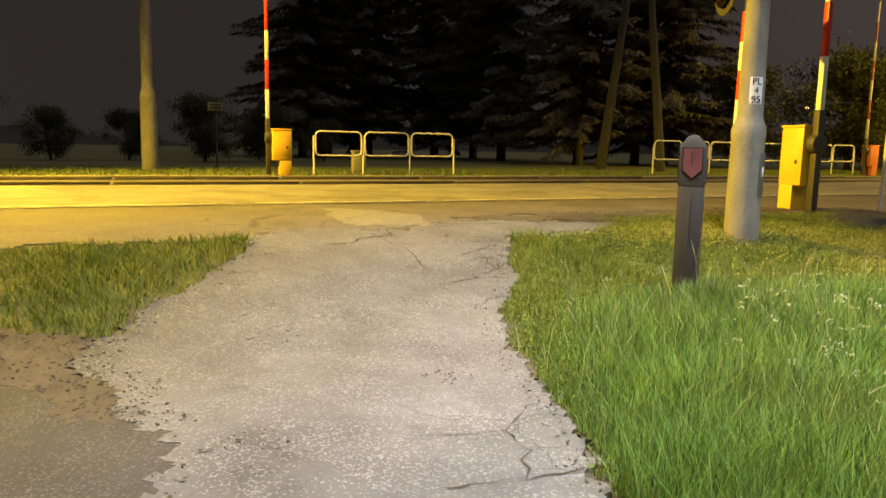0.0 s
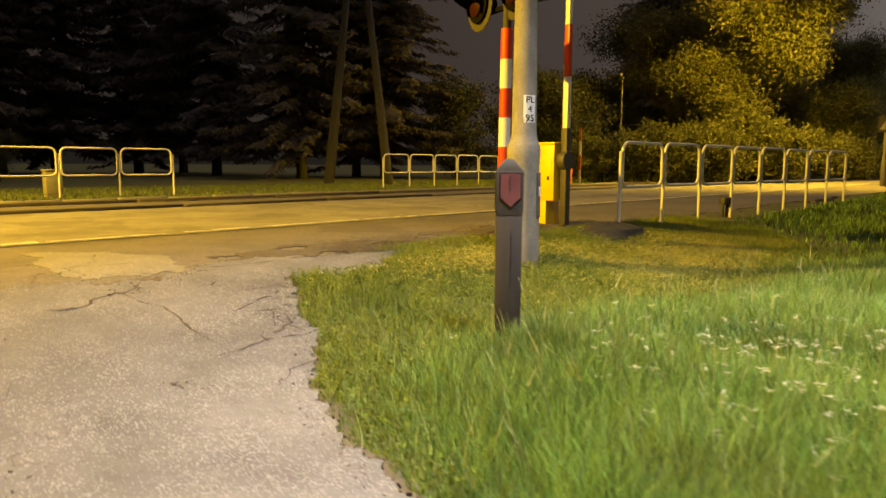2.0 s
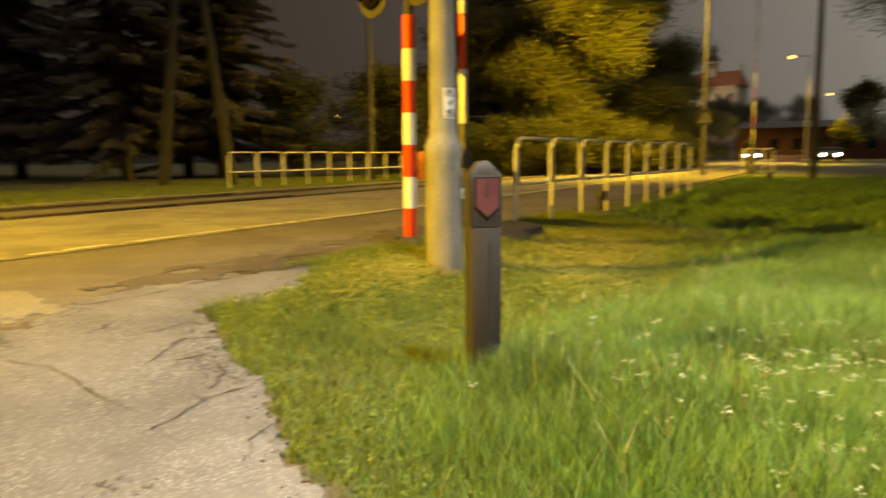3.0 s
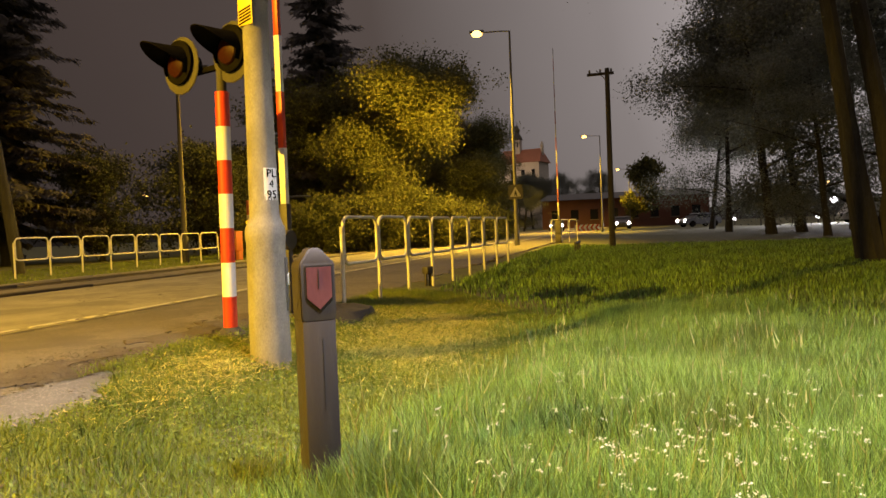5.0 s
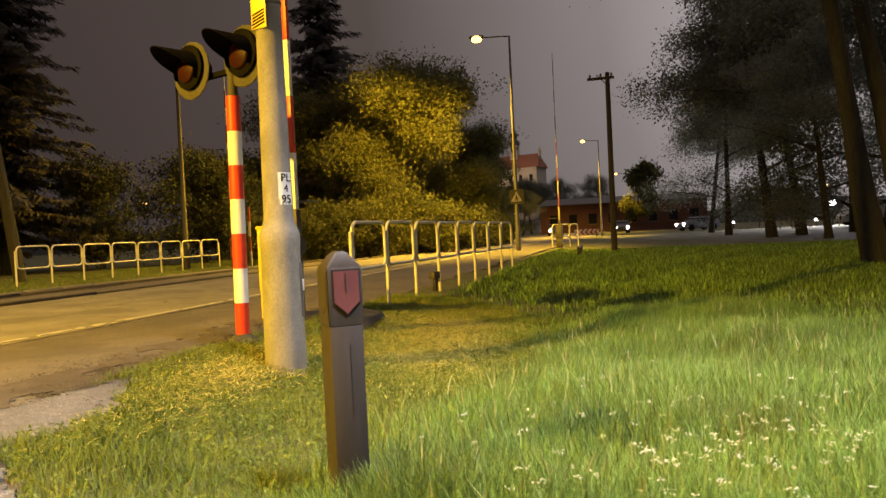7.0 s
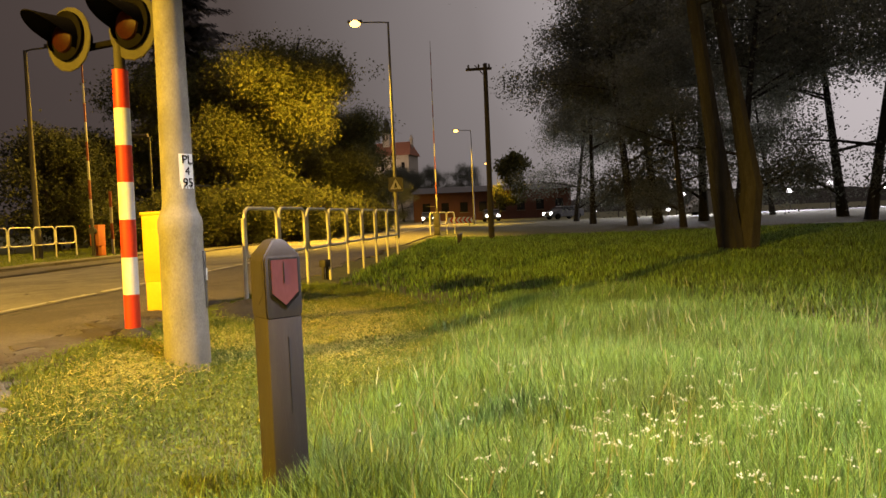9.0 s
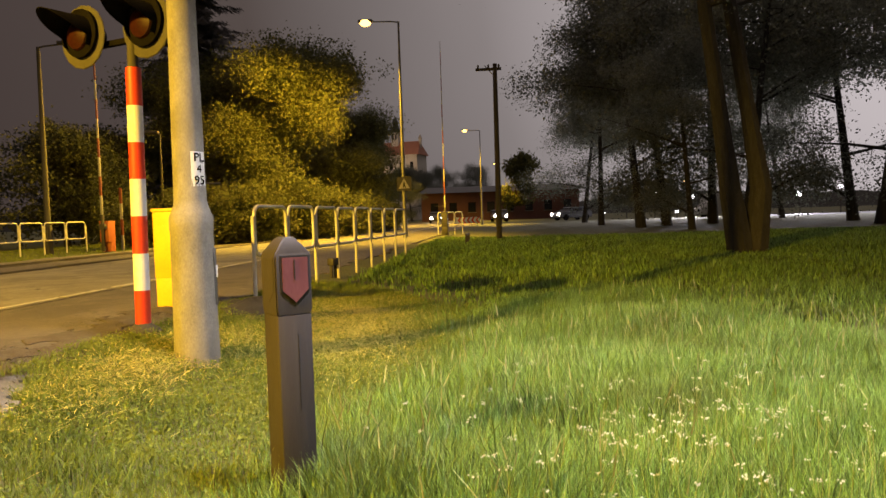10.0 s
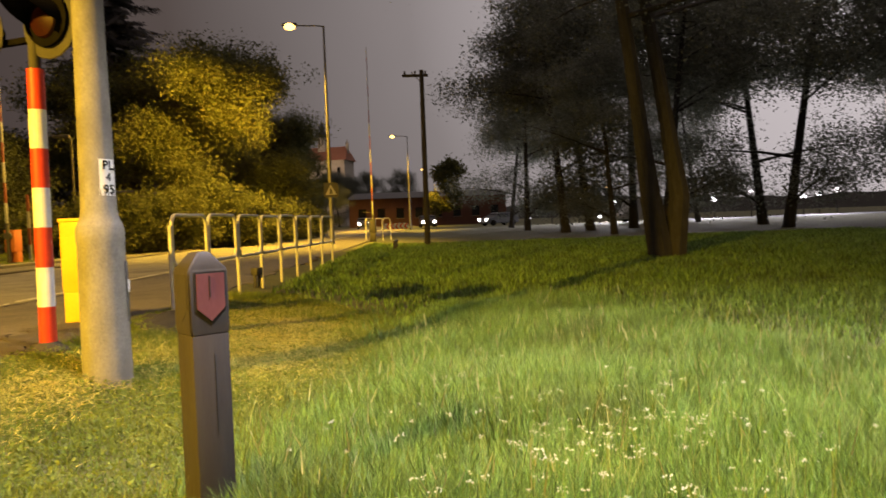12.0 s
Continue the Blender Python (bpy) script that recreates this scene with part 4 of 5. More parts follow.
crossing_sign()


def small_sign():
    ob = thing("small_sign", RP(3.35, 22.6), "small grey sign plate on a thin post on the far verge", "road sign")
    part("post", bm_lathe([(0.03, -0.1), (0.03, 1.9)], 10), M_DARKSTEEL, ob)
    pl = part("plate", bm_box(0.46, 0.012, 0.24, (0, -0.04, 1.68), 0.004), M_KERB, ob)
    for k in range(2):
        part("bar", bm_box(0.34, 0.004, 0.05, (0, -0.048, 1.735 + 0.09 * k)), M_DARKSTEEL, pl)
    ob.matrix_world = RP(3.25, 22.6, 0, -22)


small_sign()


def utility_pole():
    ob = thing("wooden_utility_pole", RP(28.84, 3.36, gz(*R(28.84, 3.36)[:2])), "dark wooden utility pole with a lamp bracket on the grass", "pole")
    part("shaft", bm_lathe([(0.13, -0.2), (0.12, 0.2), (0.085, 6.8)], 14), M_WOODPOLE, ob)
    part("crossarm", bm_box(0.09, 1.0, 0.10, (0, 0.25, 6.55), 0.01), M_WOODPOLE, ob)
    for k in range(3):
        part("insulator", bm_lathe([(0.03, 6.65), (0.045, 6.70), (0.03, 6.78)], 10, at=(0, -0.15 + 0.4 * k, 0)), M_DARKSTEEL, ob)
    part("bracket", bm_tube([(0, 0, 6.3), (0, 0.4, 6.75)], 0.02, 6), M_DARKSTEEL, ob)


utility_pole()


# ---- trees ----
def leaf_cards(centres, normals_seed, size, k_per, spread, rng):
    """Small four-cornered leaves scattered round the tips of twigs."""
    n = len(centres)
    c = np.repeat(np.asarray(centres), k_per, 0) + rng.normal(0, spread, (n * k_per, 3))
    a = rng.normal(size=(len(c), 3)); a /= np.linalg.norm(a, axis=1, keepdims=True)
    b = np.cross(a, rng.normal(size=(len(c), 3))); b /= np.linalg.norm(b, axis=1, keepdims=True)
    sz = size * rng.uniform(0.5, 1.4, (len(c), 1))
    a, b = a * sz, b * sz * 0.55
    V = np.stack([c - a, c + b, c + a, c - b], 1).reshape(-1, 3)
    F = np.arange(len(V)).reshape(-1, 4)
    return V, F


def broad_tree(name, m, height, width, seed, mat, label, trunk_r=0.22, crown_base=0.25, clumps=420, per=26, leaf=0.16, stems=1, group="trees by the road"):
    rng = np.random.default_rng(seed)
    ob = thing(name, m, label, "tree", group)
    bm = bmesh.new()
    tips = []
    for st in range(stems):
        fork = 0.0 if stems == 1 or height < 4 else 0.10
        side = np.array([0.75, -0.66])
        lean = rng.normal(0, 0.07 if stems == 1 else 0.015, 2)
        if fork:
            lean = lean - 0.12 * side
        elif stems > 1:
            lean = lean + 0.17 * (st - (stems - 1) / 2) * side
        pts = []
        for k in range(9):
            f = k / 8
            apart = (0.72 * (st - (stems - 1) / 2) * min(1.0, 0.35 + f / 0.18) * side) if fork else (0.0, 0.0)
            pts.append((apart[0] + lean[0] * height * max(0, f - fork) + 0.08 * math.sin(3 * f + seed), apart[1] + lean[1] * height * max(0, f - fork) + 0.08 * math.cos(2.3 * f + seed), -0.2 + f * height * 0.82))
        bm_tube(pts, 0, 8, bm=bm, radii=[trunk_r * (1.25 if k == 0 else 1) * (1 - 0.82 * k / 8) for k in range(9)] if fork == 0 else [trunk_r * (1.3, 1.0, 0.74, 0.66, 0.58, 0.5, 0.4, 0.3, 0.15)[k] for k in range(9)])
        for j in range(16):
            f = rng.uniform(crown_base * (0.7 if stems == 1 else 1.2), 0.95)
            i0 = min(7, int(f * 8))
            p0 = np.array(pts[i0]) + (np.array(pts[i0 + 1]) - np.array(pts[i0])) * (f * 8 - i0)
            ang = rng.uniform(0, 2 * math.pi)
            prof = math.sin(math.pi * min(1, (f - crown_base * 0.5) / (1 - crown_base * 0.5) * 0.9 + 0.12)) ** 0.7
            ln = width * 0.5 * prof * rng.uniform(0.65, 1.05)
            d = np.array([math.cos(ang), math.sin(ang), rng.uniform(0.15, 0.7)])
            lp = [tuple(p0 + d * ln * q + np.array([0, 0, -0.12 * ln * q * q])) for q in (0, 0.35, 0.7, 1.0)]
            r0 = trunk_r * (1 - 0.8 * f) * 0.45
            bm_tube(lp, 0, 6, bm=bm, radii=[r0, r0 * 0.7, r0 * 0.4, r0 * 0.15])
            for q in np.linspace(0.35, 1.0, 7):
                tips.append(p0 + d * ln * q + np.array([0, 0, -0.12 * ln * q * q]))
    part("trunk", bm, M_BARK, ob)
    tips = np.array(tips)
    pick = tips[rng.integers(0, len(tips), clumps)] + rng.normal(0, width * 0.065, (clumps, 3)) * np.array([1, 1, 0.8])
    pick[:, 2] = np.maximum(pick[:, 2], height * crown_base * rng.uniform(0.5, 1.0, clumps))
    V, F = leaf_cards(pick, 0, leaf, per, width * 0.028 + 0.08, rng)
    cr = mesh_np("crown", V, F, mat, ob)
    return ob


def spruce(name, m, height, width, seed, label, group="dark spruces behind the rails"):
    rng = np.random.default_rng(seed)
    ob = thing(name, m, label, "tree", group)
    part("trunk", bm_lathe([(0.30, -0.3), (0.26, 0.3), (0.16, height * 0.5), (0.02, height)], 9), M_BARK, ob)
    Vs, Fs, n0 = [], [], 0
    z = height * 0.10
    while z < height * 0.985:
        f = z / height
        reach = width * 0.5 * (1 - f) ** 0.65 + 0.12
        for b in range(int(9 - 3 * f)):
            ang = rng.uniform(0, 2 * math.pi); ln = reach * rng.uniform(0.6, 1.15); droop = rng.uniform(0.15, 0.45)
            k = max(6, int(ln * 15))
            t = np.linspace(0.05, 1, k)
            px = np.cos(ang) * ln * t; py = np.sin(ang) * ln * t; pz = z - droop * ln * t + 0.25 * droop * ln * t ** 3
            base = np.stack([px, py, pz], 1)
            for side in range(3):
                tw = base + rng.normal(0, 0.05, base.shape)
                dirv = np.stack([np.cos(ang + (side - 1) * 1.1) * np.ones(k), np.sin(ang + (side - 1) * 1.1) * np.ones(k), rng.uniform(-0.9, -0.2, k)], 1)
                l_ = (0.25 + 0.30 * (1 - t))[:, None] * rng.uniform(0.5, 1.3, (k, 1)) * (0.5 + 0.5 * min(1, ln / 1.5))
                wv = np.stack([-np.sin(ang) * np.ones(k), np.cos(ang) * np.ones(k), rng.normal(0, 0.4, k)], 1) * 0.07
                q = np.stack([tw - wv, tw + wv, tw + dirv * l_ + wv * 0.4, tw + dirv * l_ - wv * 0.4], 1).reshape(-1, 3)
                Vs.append(q); Fs.append(np.arange(len(q)).reshape(-1, 4) + n0); n0 += len(q)
        z += 0.30 + 0.22 * (1 - f)
    mesh_np("crown", np.concatenate(Vs), np.concatenate(Fs), M_NEEDLE, ob)
    return ob


def at_us(u, s, turn=0.0, scale=1.0):
    x, y, _ = R(u, s)
    return pose(x, y, gz(x, y), 0, 0, turn) @ Matrix.Scale(scale, 4)


def copies(ob, spots, label=""):
    for u, s, turn, sc in spots:
        x, y, _ = R(u, s)
        c = copy_thing(ob, pose(x, y, gz(x, y), 0, 0, turn))
        c.scale = (sc, sc, sc)
        if label:
            tagged(c, label)


t_a = broad_tree("broadleaf_tree", at_us(38.2, 16.0), 13.0, 9.4, 3, M_LEAF, "leafy tree lit yellow by the street lamp behind the road", 0.2, 0.10, 1600, 62, 0.075)
copies(t_a, [(46.0, 13.8, 80, 0.82), (52.0, 12.6, 140, 0.66), (42.5, 21.5, 300, 1.0), (44.0, 17.0, 210, 0.92)])
t_bush = broad_tree("shrub", at_us(33.0, 11.9), 2.6, 3.4, 8, M_LEAF, "dense roadside shrub lit by the street lamp", 0.05, 0.1, 240, 60, 0.075, 3, "shrubs along the road")
copies(t_bush, [(36.0, 12.0, 60, 1.0), (39.0, 11.8, 120, 0.9), (42.5, 11.4, 200, 0.95), (30.0, 13.6, 260, 1.0), (27.2, 16.9, 300, 0.8), (46.5, 11.0, 10, 0.8), (33.6, 13.6, 33, 1.25), (28.6, 15.4, 30, 1.0)])
s_a = spruce("spruce", at_us(42.0, 21.0), 19.5, 9.5, 5, "tall dark spruce against the night sky")
copies(s_a, [(25.0, 28.0, 100, 0.95), (21.0, 29.5, 210, 1.0), (26.5, 32, 10, 1.0), (22.5, 40, 310, 1.15), (20.5, 46, 40, 1.2), (16.0, 47, 77, 1.15), (11.0, 45, 150, 1.1), (14.5, 52, 190, 1.25), (25.5, 50, 140, 1.2)], "tall dark spruce beyond the guard rails")


def bare_trunk(u, s, lean_u, lean_s, h, r):
    ob = thing("tree_trunk", at_us(u, s), "slim bare pale tree trunk among dark trees", "tree", "bare trunks")
    ax, ay, _ = R(lean_u, lean_s)
    part("trunk", bm_tube([(ax * f, ay * f, -0.2 + h * f) for f in np.linspace(0, 1, 8)], 0, 9, radii=[r * (1.2 - 0.7 * f) for f in np.linspace(0, 1, 8)]), M_BARK, ob)


bare_trunk(16.9, 22.2, 0.8, -0.66, 9.5, 0.17)
bare_trunk(18.0, 20.1, -0.75, 0.7, 9.5, 0.15)

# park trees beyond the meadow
# crowns use the paled leaves, so the haze is in their colour
p_a = broad_tree("park_tree", at_us(41.5, -4.4), 17.0, 12.0, 21, M_LEAFHAZE, "large park tree with a broad leafy crown paled for haze", 0.26, 0.13, 560, 80, 0.075, group="park trees")
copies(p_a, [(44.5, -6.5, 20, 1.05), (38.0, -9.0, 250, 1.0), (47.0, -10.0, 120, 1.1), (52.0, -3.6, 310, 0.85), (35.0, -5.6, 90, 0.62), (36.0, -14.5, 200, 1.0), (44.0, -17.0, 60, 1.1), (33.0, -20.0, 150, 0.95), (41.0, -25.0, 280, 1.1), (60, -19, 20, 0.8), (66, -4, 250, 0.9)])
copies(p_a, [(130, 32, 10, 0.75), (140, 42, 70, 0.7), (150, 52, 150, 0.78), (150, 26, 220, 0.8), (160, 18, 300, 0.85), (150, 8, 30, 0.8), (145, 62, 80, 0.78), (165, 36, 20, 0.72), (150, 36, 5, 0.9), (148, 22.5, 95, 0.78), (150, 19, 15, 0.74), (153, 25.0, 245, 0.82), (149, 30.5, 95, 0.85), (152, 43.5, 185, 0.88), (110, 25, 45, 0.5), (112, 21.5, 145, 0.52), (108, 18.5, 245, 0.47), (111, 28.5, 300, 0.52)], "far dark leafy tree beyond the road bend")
# these low trees carry their shade in the leaf colour
d_a = broad_tree("broadleaf_tree", at_us(31.0, 22.5), 6.2, 6.5, 41, M_LEAFS, "low leafy tree in shade-dark colour behind the far guard rail", 0.14, 0.15, 300, 60, 0.08)
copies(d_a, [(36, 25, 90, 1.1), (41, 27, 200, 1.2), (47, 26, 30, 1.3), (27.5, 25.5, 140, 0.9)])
# added shrub row: covers the pale ground strip at the horizon with dark
copies(d_a, [(-18 + 2.7 * k, 31 + 1.2 * math.sin(2.1 * k), 67 * k, 0.42 + 0.07 * math.sin(1.7 * k)) for k in range(11)], "added low shade-dark shrub closing off the far verge")
p_b = broad_tree("park_tree", at_us(17.8, -2.35), 16.0, 11.0, 33, M_LEAFHAZE, "large park tree with a forked trunk on the meadow", 0.25, 0.36, 420, 90, 0.036, 2, "park trees")
l_t = broad_tree("broadleaf_tree", at_us(108.5, 3.0), 11.5, 7.5, 13, M_LEAF, "small tree lit yellow under a far street lamp", 0.15, 0.3, 300, 24, 0.22)


# ---- far town ----
def church():
    x, y, _ = R(219.5, 34.8)
    ob = thing("church", pose(x, y, 6.0, 0, 0, 43 - 12), "far church with a floodlit white wall, clay roof and dark spire", "church")
    part("nave", bm_box(9, 13.6, 20.0, (0, 0, -6), 0), M_WALLW, ob, "white plastered wall")
    roof = bmesh.new()
    v = [roof.verts.new(p) for p in ((-5.2, -7.4, 13.8), (5.2, -7.4, 13.8), (5.2, 7.4, 13.8), (-5.2, 7.4, 13.8), (0, -6.2, 18.2), (0, 6.2, 18.2))]
    for f in ((0, 1, 4), (1, 2, 5, 4), (2, 3, 5), (3, 0, 4, 5), (3, 2, 1, 0)):
        roof.faces.new([v[i] for i in f])
    part("roof", roof, M_TILE, ob, "red clay tile roof", False)
    tower = part("bell_turret", bm_box(2.3, 2.3, 5.2, (-0.6, 1.3, 16), 0.1), M_WALLW, ob, "white bell turret with dark openings")
    for sy in (-0.5, 0.5):
        part("opening", bm_box(0.1, 0.5, 1.5, (-1.76, 1.3 + sy, 18.9)), M_COPPER, tower)
    part("spire", bm_lathe([(1.35, 21.1), (1.75, 21.3), (1.5, 22.2), (0.75, 23.1), (0.85, 23.6), (1.05, 24.2), (0.6, 25.0), (0.12, 25.8), (0.05, 26.9)], 12, at=(-0.6, 1.3, 0)), M_COPPER, ob, "dark onion-shaped spire")
    part("end_turret", bm_lathe([(0.55, 16), (0.5, 18.6), (0.7, 18.8), (0.1, 20.2)], 8, at=(-0.5, -6.6, 0)), M_WALLW, ob, "small white end turret")
    for k in range(4):
        part("window", bm_box(0.2, 1.0, 2.4, (-4.52, -5 + 3.3 * k, 9.2)), M_GLASSD, ob)
    return ob

church()
lamp_light("church_floodlight", R(194, 42, 13), R(217, 36, 21), W_CHURCH, (1.0, 0.7, 0.4), 0.5, 100, 1.0)


def far_hill():
    rng = np.random.default_rng(4)
    n = 160
    V, F = [], []
    for i in range(n):
        a = 2 * math.pi * i / n
        # low wooded horizon all round
        d = 300
        h = 5 + 2 * math.sin(5 * a) + 2 * math.sin(13 * a + 1) + rng.uniform(-1.2, 1.2)
        V += [(d * math.cos(a), d * math.sin(a), -2), ((d + 25) * math.cos(a), (d + 25) * math.sin(a), h)]
        F.append((2 * i, (2 * i + 2) % (2 * n), (2 * i + 3) % (2 * n), 2 * i + 1))
    tagged(mesh_np("backdrop", V, F, M_HILL), "dark far wooded horizon at night", "backdrop", "", "structure")


far_hill()


def park_light(u, s, h, mat, r=0.28):
    x, y, _ = R(u, s)
    ob = thing("park_lamp", pose(x, y, 0), "far glowing street lamp seen between the park trees", "street lamp", "far lamps")
    part("post", bm_lathe([(0.07, -0.1), (0.05, h)], 8), M_DARKSTEEL, ob)
    bm = bmesh.new()
    bmesh.ops.create_icosphere(bm, subdivisions=2, radius=r, matrix=Matrix.Translation((0, 0, h + r * 0.6)) @ Matrix.Diagonal((1, 1, 0.8, 1)))
    part("globe", bm, mat, ob)


for u, s, h, mt, r in ((83.5, -17.9, 2.0, M_BULBFAR, 0.40), (84.8, -30.3, 1.9, M_BULBFAR, 0.42), (83.1, -13.8, 2.6, M_BULBFAR, 0.25), (83.6, -17.3, 3.9, M_BULBWARM, 0.28),
                       (83.3, -16.3, 0.4, M_BULBFAR, 0.22), (85.4, -35.0, 2.7, M_BULBFAR, 0.28), (86, -43.5, 2.1, M_BULBFAR, 0.36), (86, -45.7, 2.5, M_BULBFAR, 0.34), (86, -41.6, 1.85, M_BULBFAR, 0.36),
                       (90, -9.0, 0.5, M_BULBFAR, 0.2), (90, -3.5, 0.3, M_BULBFAR, 0.24), (92, -6.0, 0.4, M_BULBWARM, 0.2), (88, -11.5, 1.9, M_BULBFAR, 0.16)):
    park_light(u, s, h, mt, r)
street_lamp(RP(52.3, 42.8), 4.6, -0.5, True, "far street lamp glowing beyond the dark trees", 0.06, 0.04)
street_lamp(RP(57.2, 24.3), 4.6, -0.4, True, "far street lamp glowing through the leaves", 0.06, 0.04, head_mat=M_BULBWARM)


def car(u, s, turn, paint, lit, label, van=False):
    ob = thing("van" if van else "car", RP(u, s, 0, turn), label, "van" if van else "car", "far vehicles")
    L, W, H = (5.4, 2.0, 2.1) if van else (4.2, 1.75, 1.42)
    body = bmesh.new()
    prof = [(-L / 2, 0.28), (L / 2, 0.28), (L / 2, 0.75), (L / 2 - (0.5 if van else 1.0), 0.95), (L / 2 - (1.0 if van else 1.7), H), (-L / 2 + (0.05 if van else 0.7), H), (-L / 2, 0.9)]
    f = [body.verts.new((x, -W / 2, z)) for x, z in prof]; k = [body.verts.new((x, W / 2, z)) for x, z in prof]
    body.faces.new(f); body.faces.new(k[::-1])
    for i in range(len(f)):
        j = (i + 1) % len(f); body.faces.new((f[j], f[i], k[i], k[j]))
    bmesh.ops.bevel(body, geom=list(body.edges), offset=0.07, segments=2, affect="EDGES")
    part("body", body, paint, ob)
    part("side_glass", bm_box(L * 0.4, W * 1.005, 0.38, (-0.1, 0, H - 0.5), 0.02), M_GLASSD, ob)
    for sx in (-1, 1):
        for sy in (-1, 1):
            part("wheel", bm_lathe([(0.31, -0.1), (0.33, -0.08), (0.33, 0.08), (0.31, 0.1)], 16, at=(sx * L * 0.31, sy * W * 0.46, 0.33), rot=Matrix.Rotation(radians(90), 4, "X")), M_BLACK, ob)
    for sy in (-1, 1):
        bm = bmesh.new()
        bmesh.ops.create_uvsphere(bm, u_segments=10, v_segments=6, radius=0.16, matrix=Matrix.Translation((L / 2 - 0.04, sy * 0.65, 0.66)))
        part("headlight", bm, M_HEADLIGHT if lit else M_GLASSD, ob)


car(84, 3.8, 185, M_CARD, True, "far dark car with lit headlights on the road")
car(66, -16.5, 95, M_CAR, False, "far white van parked beyond the park trees", True)
car(78, -4.0, 120, M_CARD, True, "far car with lit headlights beyond the trees")
car(88, 11.5, 185, M_CARD, True, "far car with lit headlights at the bend")


def arrow_board():
    ob = thing("chevron_board", RP(61, 6.26), "red and white chevron board at the far bend", "road sign")
    bd = part("board", bm_box(0.05, 2.0, 0.5, (0, 0, 0.2), 0.01), M_WHITE, ob)
    for k in range(5):
        y0 = -1.0 + 0.38 * k
        bm = bmesh.new()
        for sg in (-1, 1):
            vs = [bm.verts.new((-0.03, y0 + a * 0.8, 0.45 + sg * b)) for a, b in ((0.25, 0.0), (0.45, 0.0), (0.2, 0.25), (0.0, 0.25))]
            bm.faces.new(vs)
        part("chevron", bm, M_RED, bd)
    for sy in (-1, 1):
        part("leg", bm_box(0.05, 0.05, 0.3, (0, sy * 0.8, -0.05)), M_STEEL, ob)


arrow_board()


def long_building():
    ob = thing("long_building", RP(128, 4.0), "far long dark red brick building with a low roof", "building")
    part("wall", bm_box(10, 27, 5.0, (0, 0, -0.2)), M_BRICK, ob)
    bm = bmesh.new()
    v = [bm.verts.new(p) for p in ((-5.6, -14, 4.8), (5.6, -14, 4.8), (5.6, 14, 4.8), (-5.6, 14, 4.8), (0, -13, 6.0), (0, 13, 6.0))]
    for f in ((0, 1, 4), (1, 2, 5, 4), (2, 3, 5), (3, 0, 4, 5), (3, 2, 1, 0)):
        bm.faces.new([v[i] for i in f])
    part("roof", bm, M_COPPER, ob, "", False)
    for k in range(8):
        for z in (1.4,):
            wd = part("window", bm_box(0.12, 1.3, 1.7, (-5.02, -11.5 + 3.25 * k, z)), M_GLASSD, ob)
            part("sill", bm_box(0.2, 1.5, 0.1, (-5.05, -11.5 + 3.25 * k, z - 0.12)), M_KERB, wd)


long_building()


def low_bench():
    ob = thing("low_barrier", RP(25.0, 4.4), "low dark steel barrier lying in the grass", "barrier")
    part("bar", bm_tube([(-1.0, 0, 0.22), (1.0, 0, 0.22)], 0.04, 8), M_DARKSTEEL, ob)
    for sx in (-0.9, 0, 0.9):
        part("leg", bm_tube([(sx, 0, -0.1), (sx, 0, 0.22)], 0.03, 8), M_DARKSTEEL, ob)


low_bench()
sheet("park_pavement", M_PORTAL, edge_steps((72, 92, 5)), edge_steps((-70, -22, 4)), 0.03, None, "pale paved square beyond the park", road_axes=True, category="pavement")


# ---- cracks ----
for pts, w in (([(-2.39, 5.68), (-2.23, 5.77), (-2.23, 5.90), (-2.18, 6.05), (-2.13, 6.12), (-2.09, 6.20), (-2.11, 6.38)], 0.012),
               ([(-2.16, 6.11), (-1.97, 5.97), (-1.83, 5.93), (-1.71, 5.85), (-1.66, 5.75), (-1.52, 5.61), (-1.36, 5.48)], 0.011),
               ([(-1.36, 5.38), (-1.34, 5.40), (-1.24, 5.49), (-1.13, 5.66), (-0.96, 5.77)], 0.01),
               ([(-1.42, 5.99), (-1.33, 6.21), (-1.27, 6.31), (-1.14, 6.36)], 0.01),
               ([(-1.74, 6.38), (-1.67, 6.44), (-1.65, 6.53)], 0.011),
               ([(-1.51, 6.36), (-1.39, 6.44), (-1.23, 6.58)], 0.009),
               ([(-1.92, 6.89), (-1.74, 6.90), (-1.58, 7.05), (-1.40, 7.21), (-1.22, 7.41), (-0.97, 7.58)], 0.011),
               ([(-1.22, 6.10), (-1.16, 6.00), (-1.15, 5.81), (-1.20, 5.73), (-1.16, 5.64), (-1.12, 5.68)], 0.011),
               ([(-1.31, 6.05), (-1.16, 6.12), (-1.10, 6.22)], 0.009),
               ([(-1.12, 5.72), (-1.10, 5.82), (-1.05, 5.91), (-1.10, 6.04)], 0.01),
               ([(-1.05, 5.94), (-1.02, 5.87), (-0.97, 5.84)], 0.009),
               ([(-0.99, 5.15), (-0.96, 5.29), (-0.86, 5.42)], 0.009),
               ([(-0.97, 7.65), (-0.70, 7.85), (-0.36, 8.01)], 0.026),
               ([(-1.23, 6.58), (-1.15, 6.54), (-1.06, 6.72)], 0.012),
               ([(-0.70, 3.06), (-0.51, 3.16), (-0.35, 3.29), (-0.35, 3.45), (-0.29, 3.64)], 0.007),
               ([(-0.35, 3.29), (-0.23, 3.15), (-0.10, 3.24)], 0.006),
               ([(-0.23, 3.15), (-0.19, 2.93), (-0.02, 3.09)], 0.006),
               ([(-0.42, 2.76), (-0.18, 2.94)], 0.006)):
    crack(pts, w)



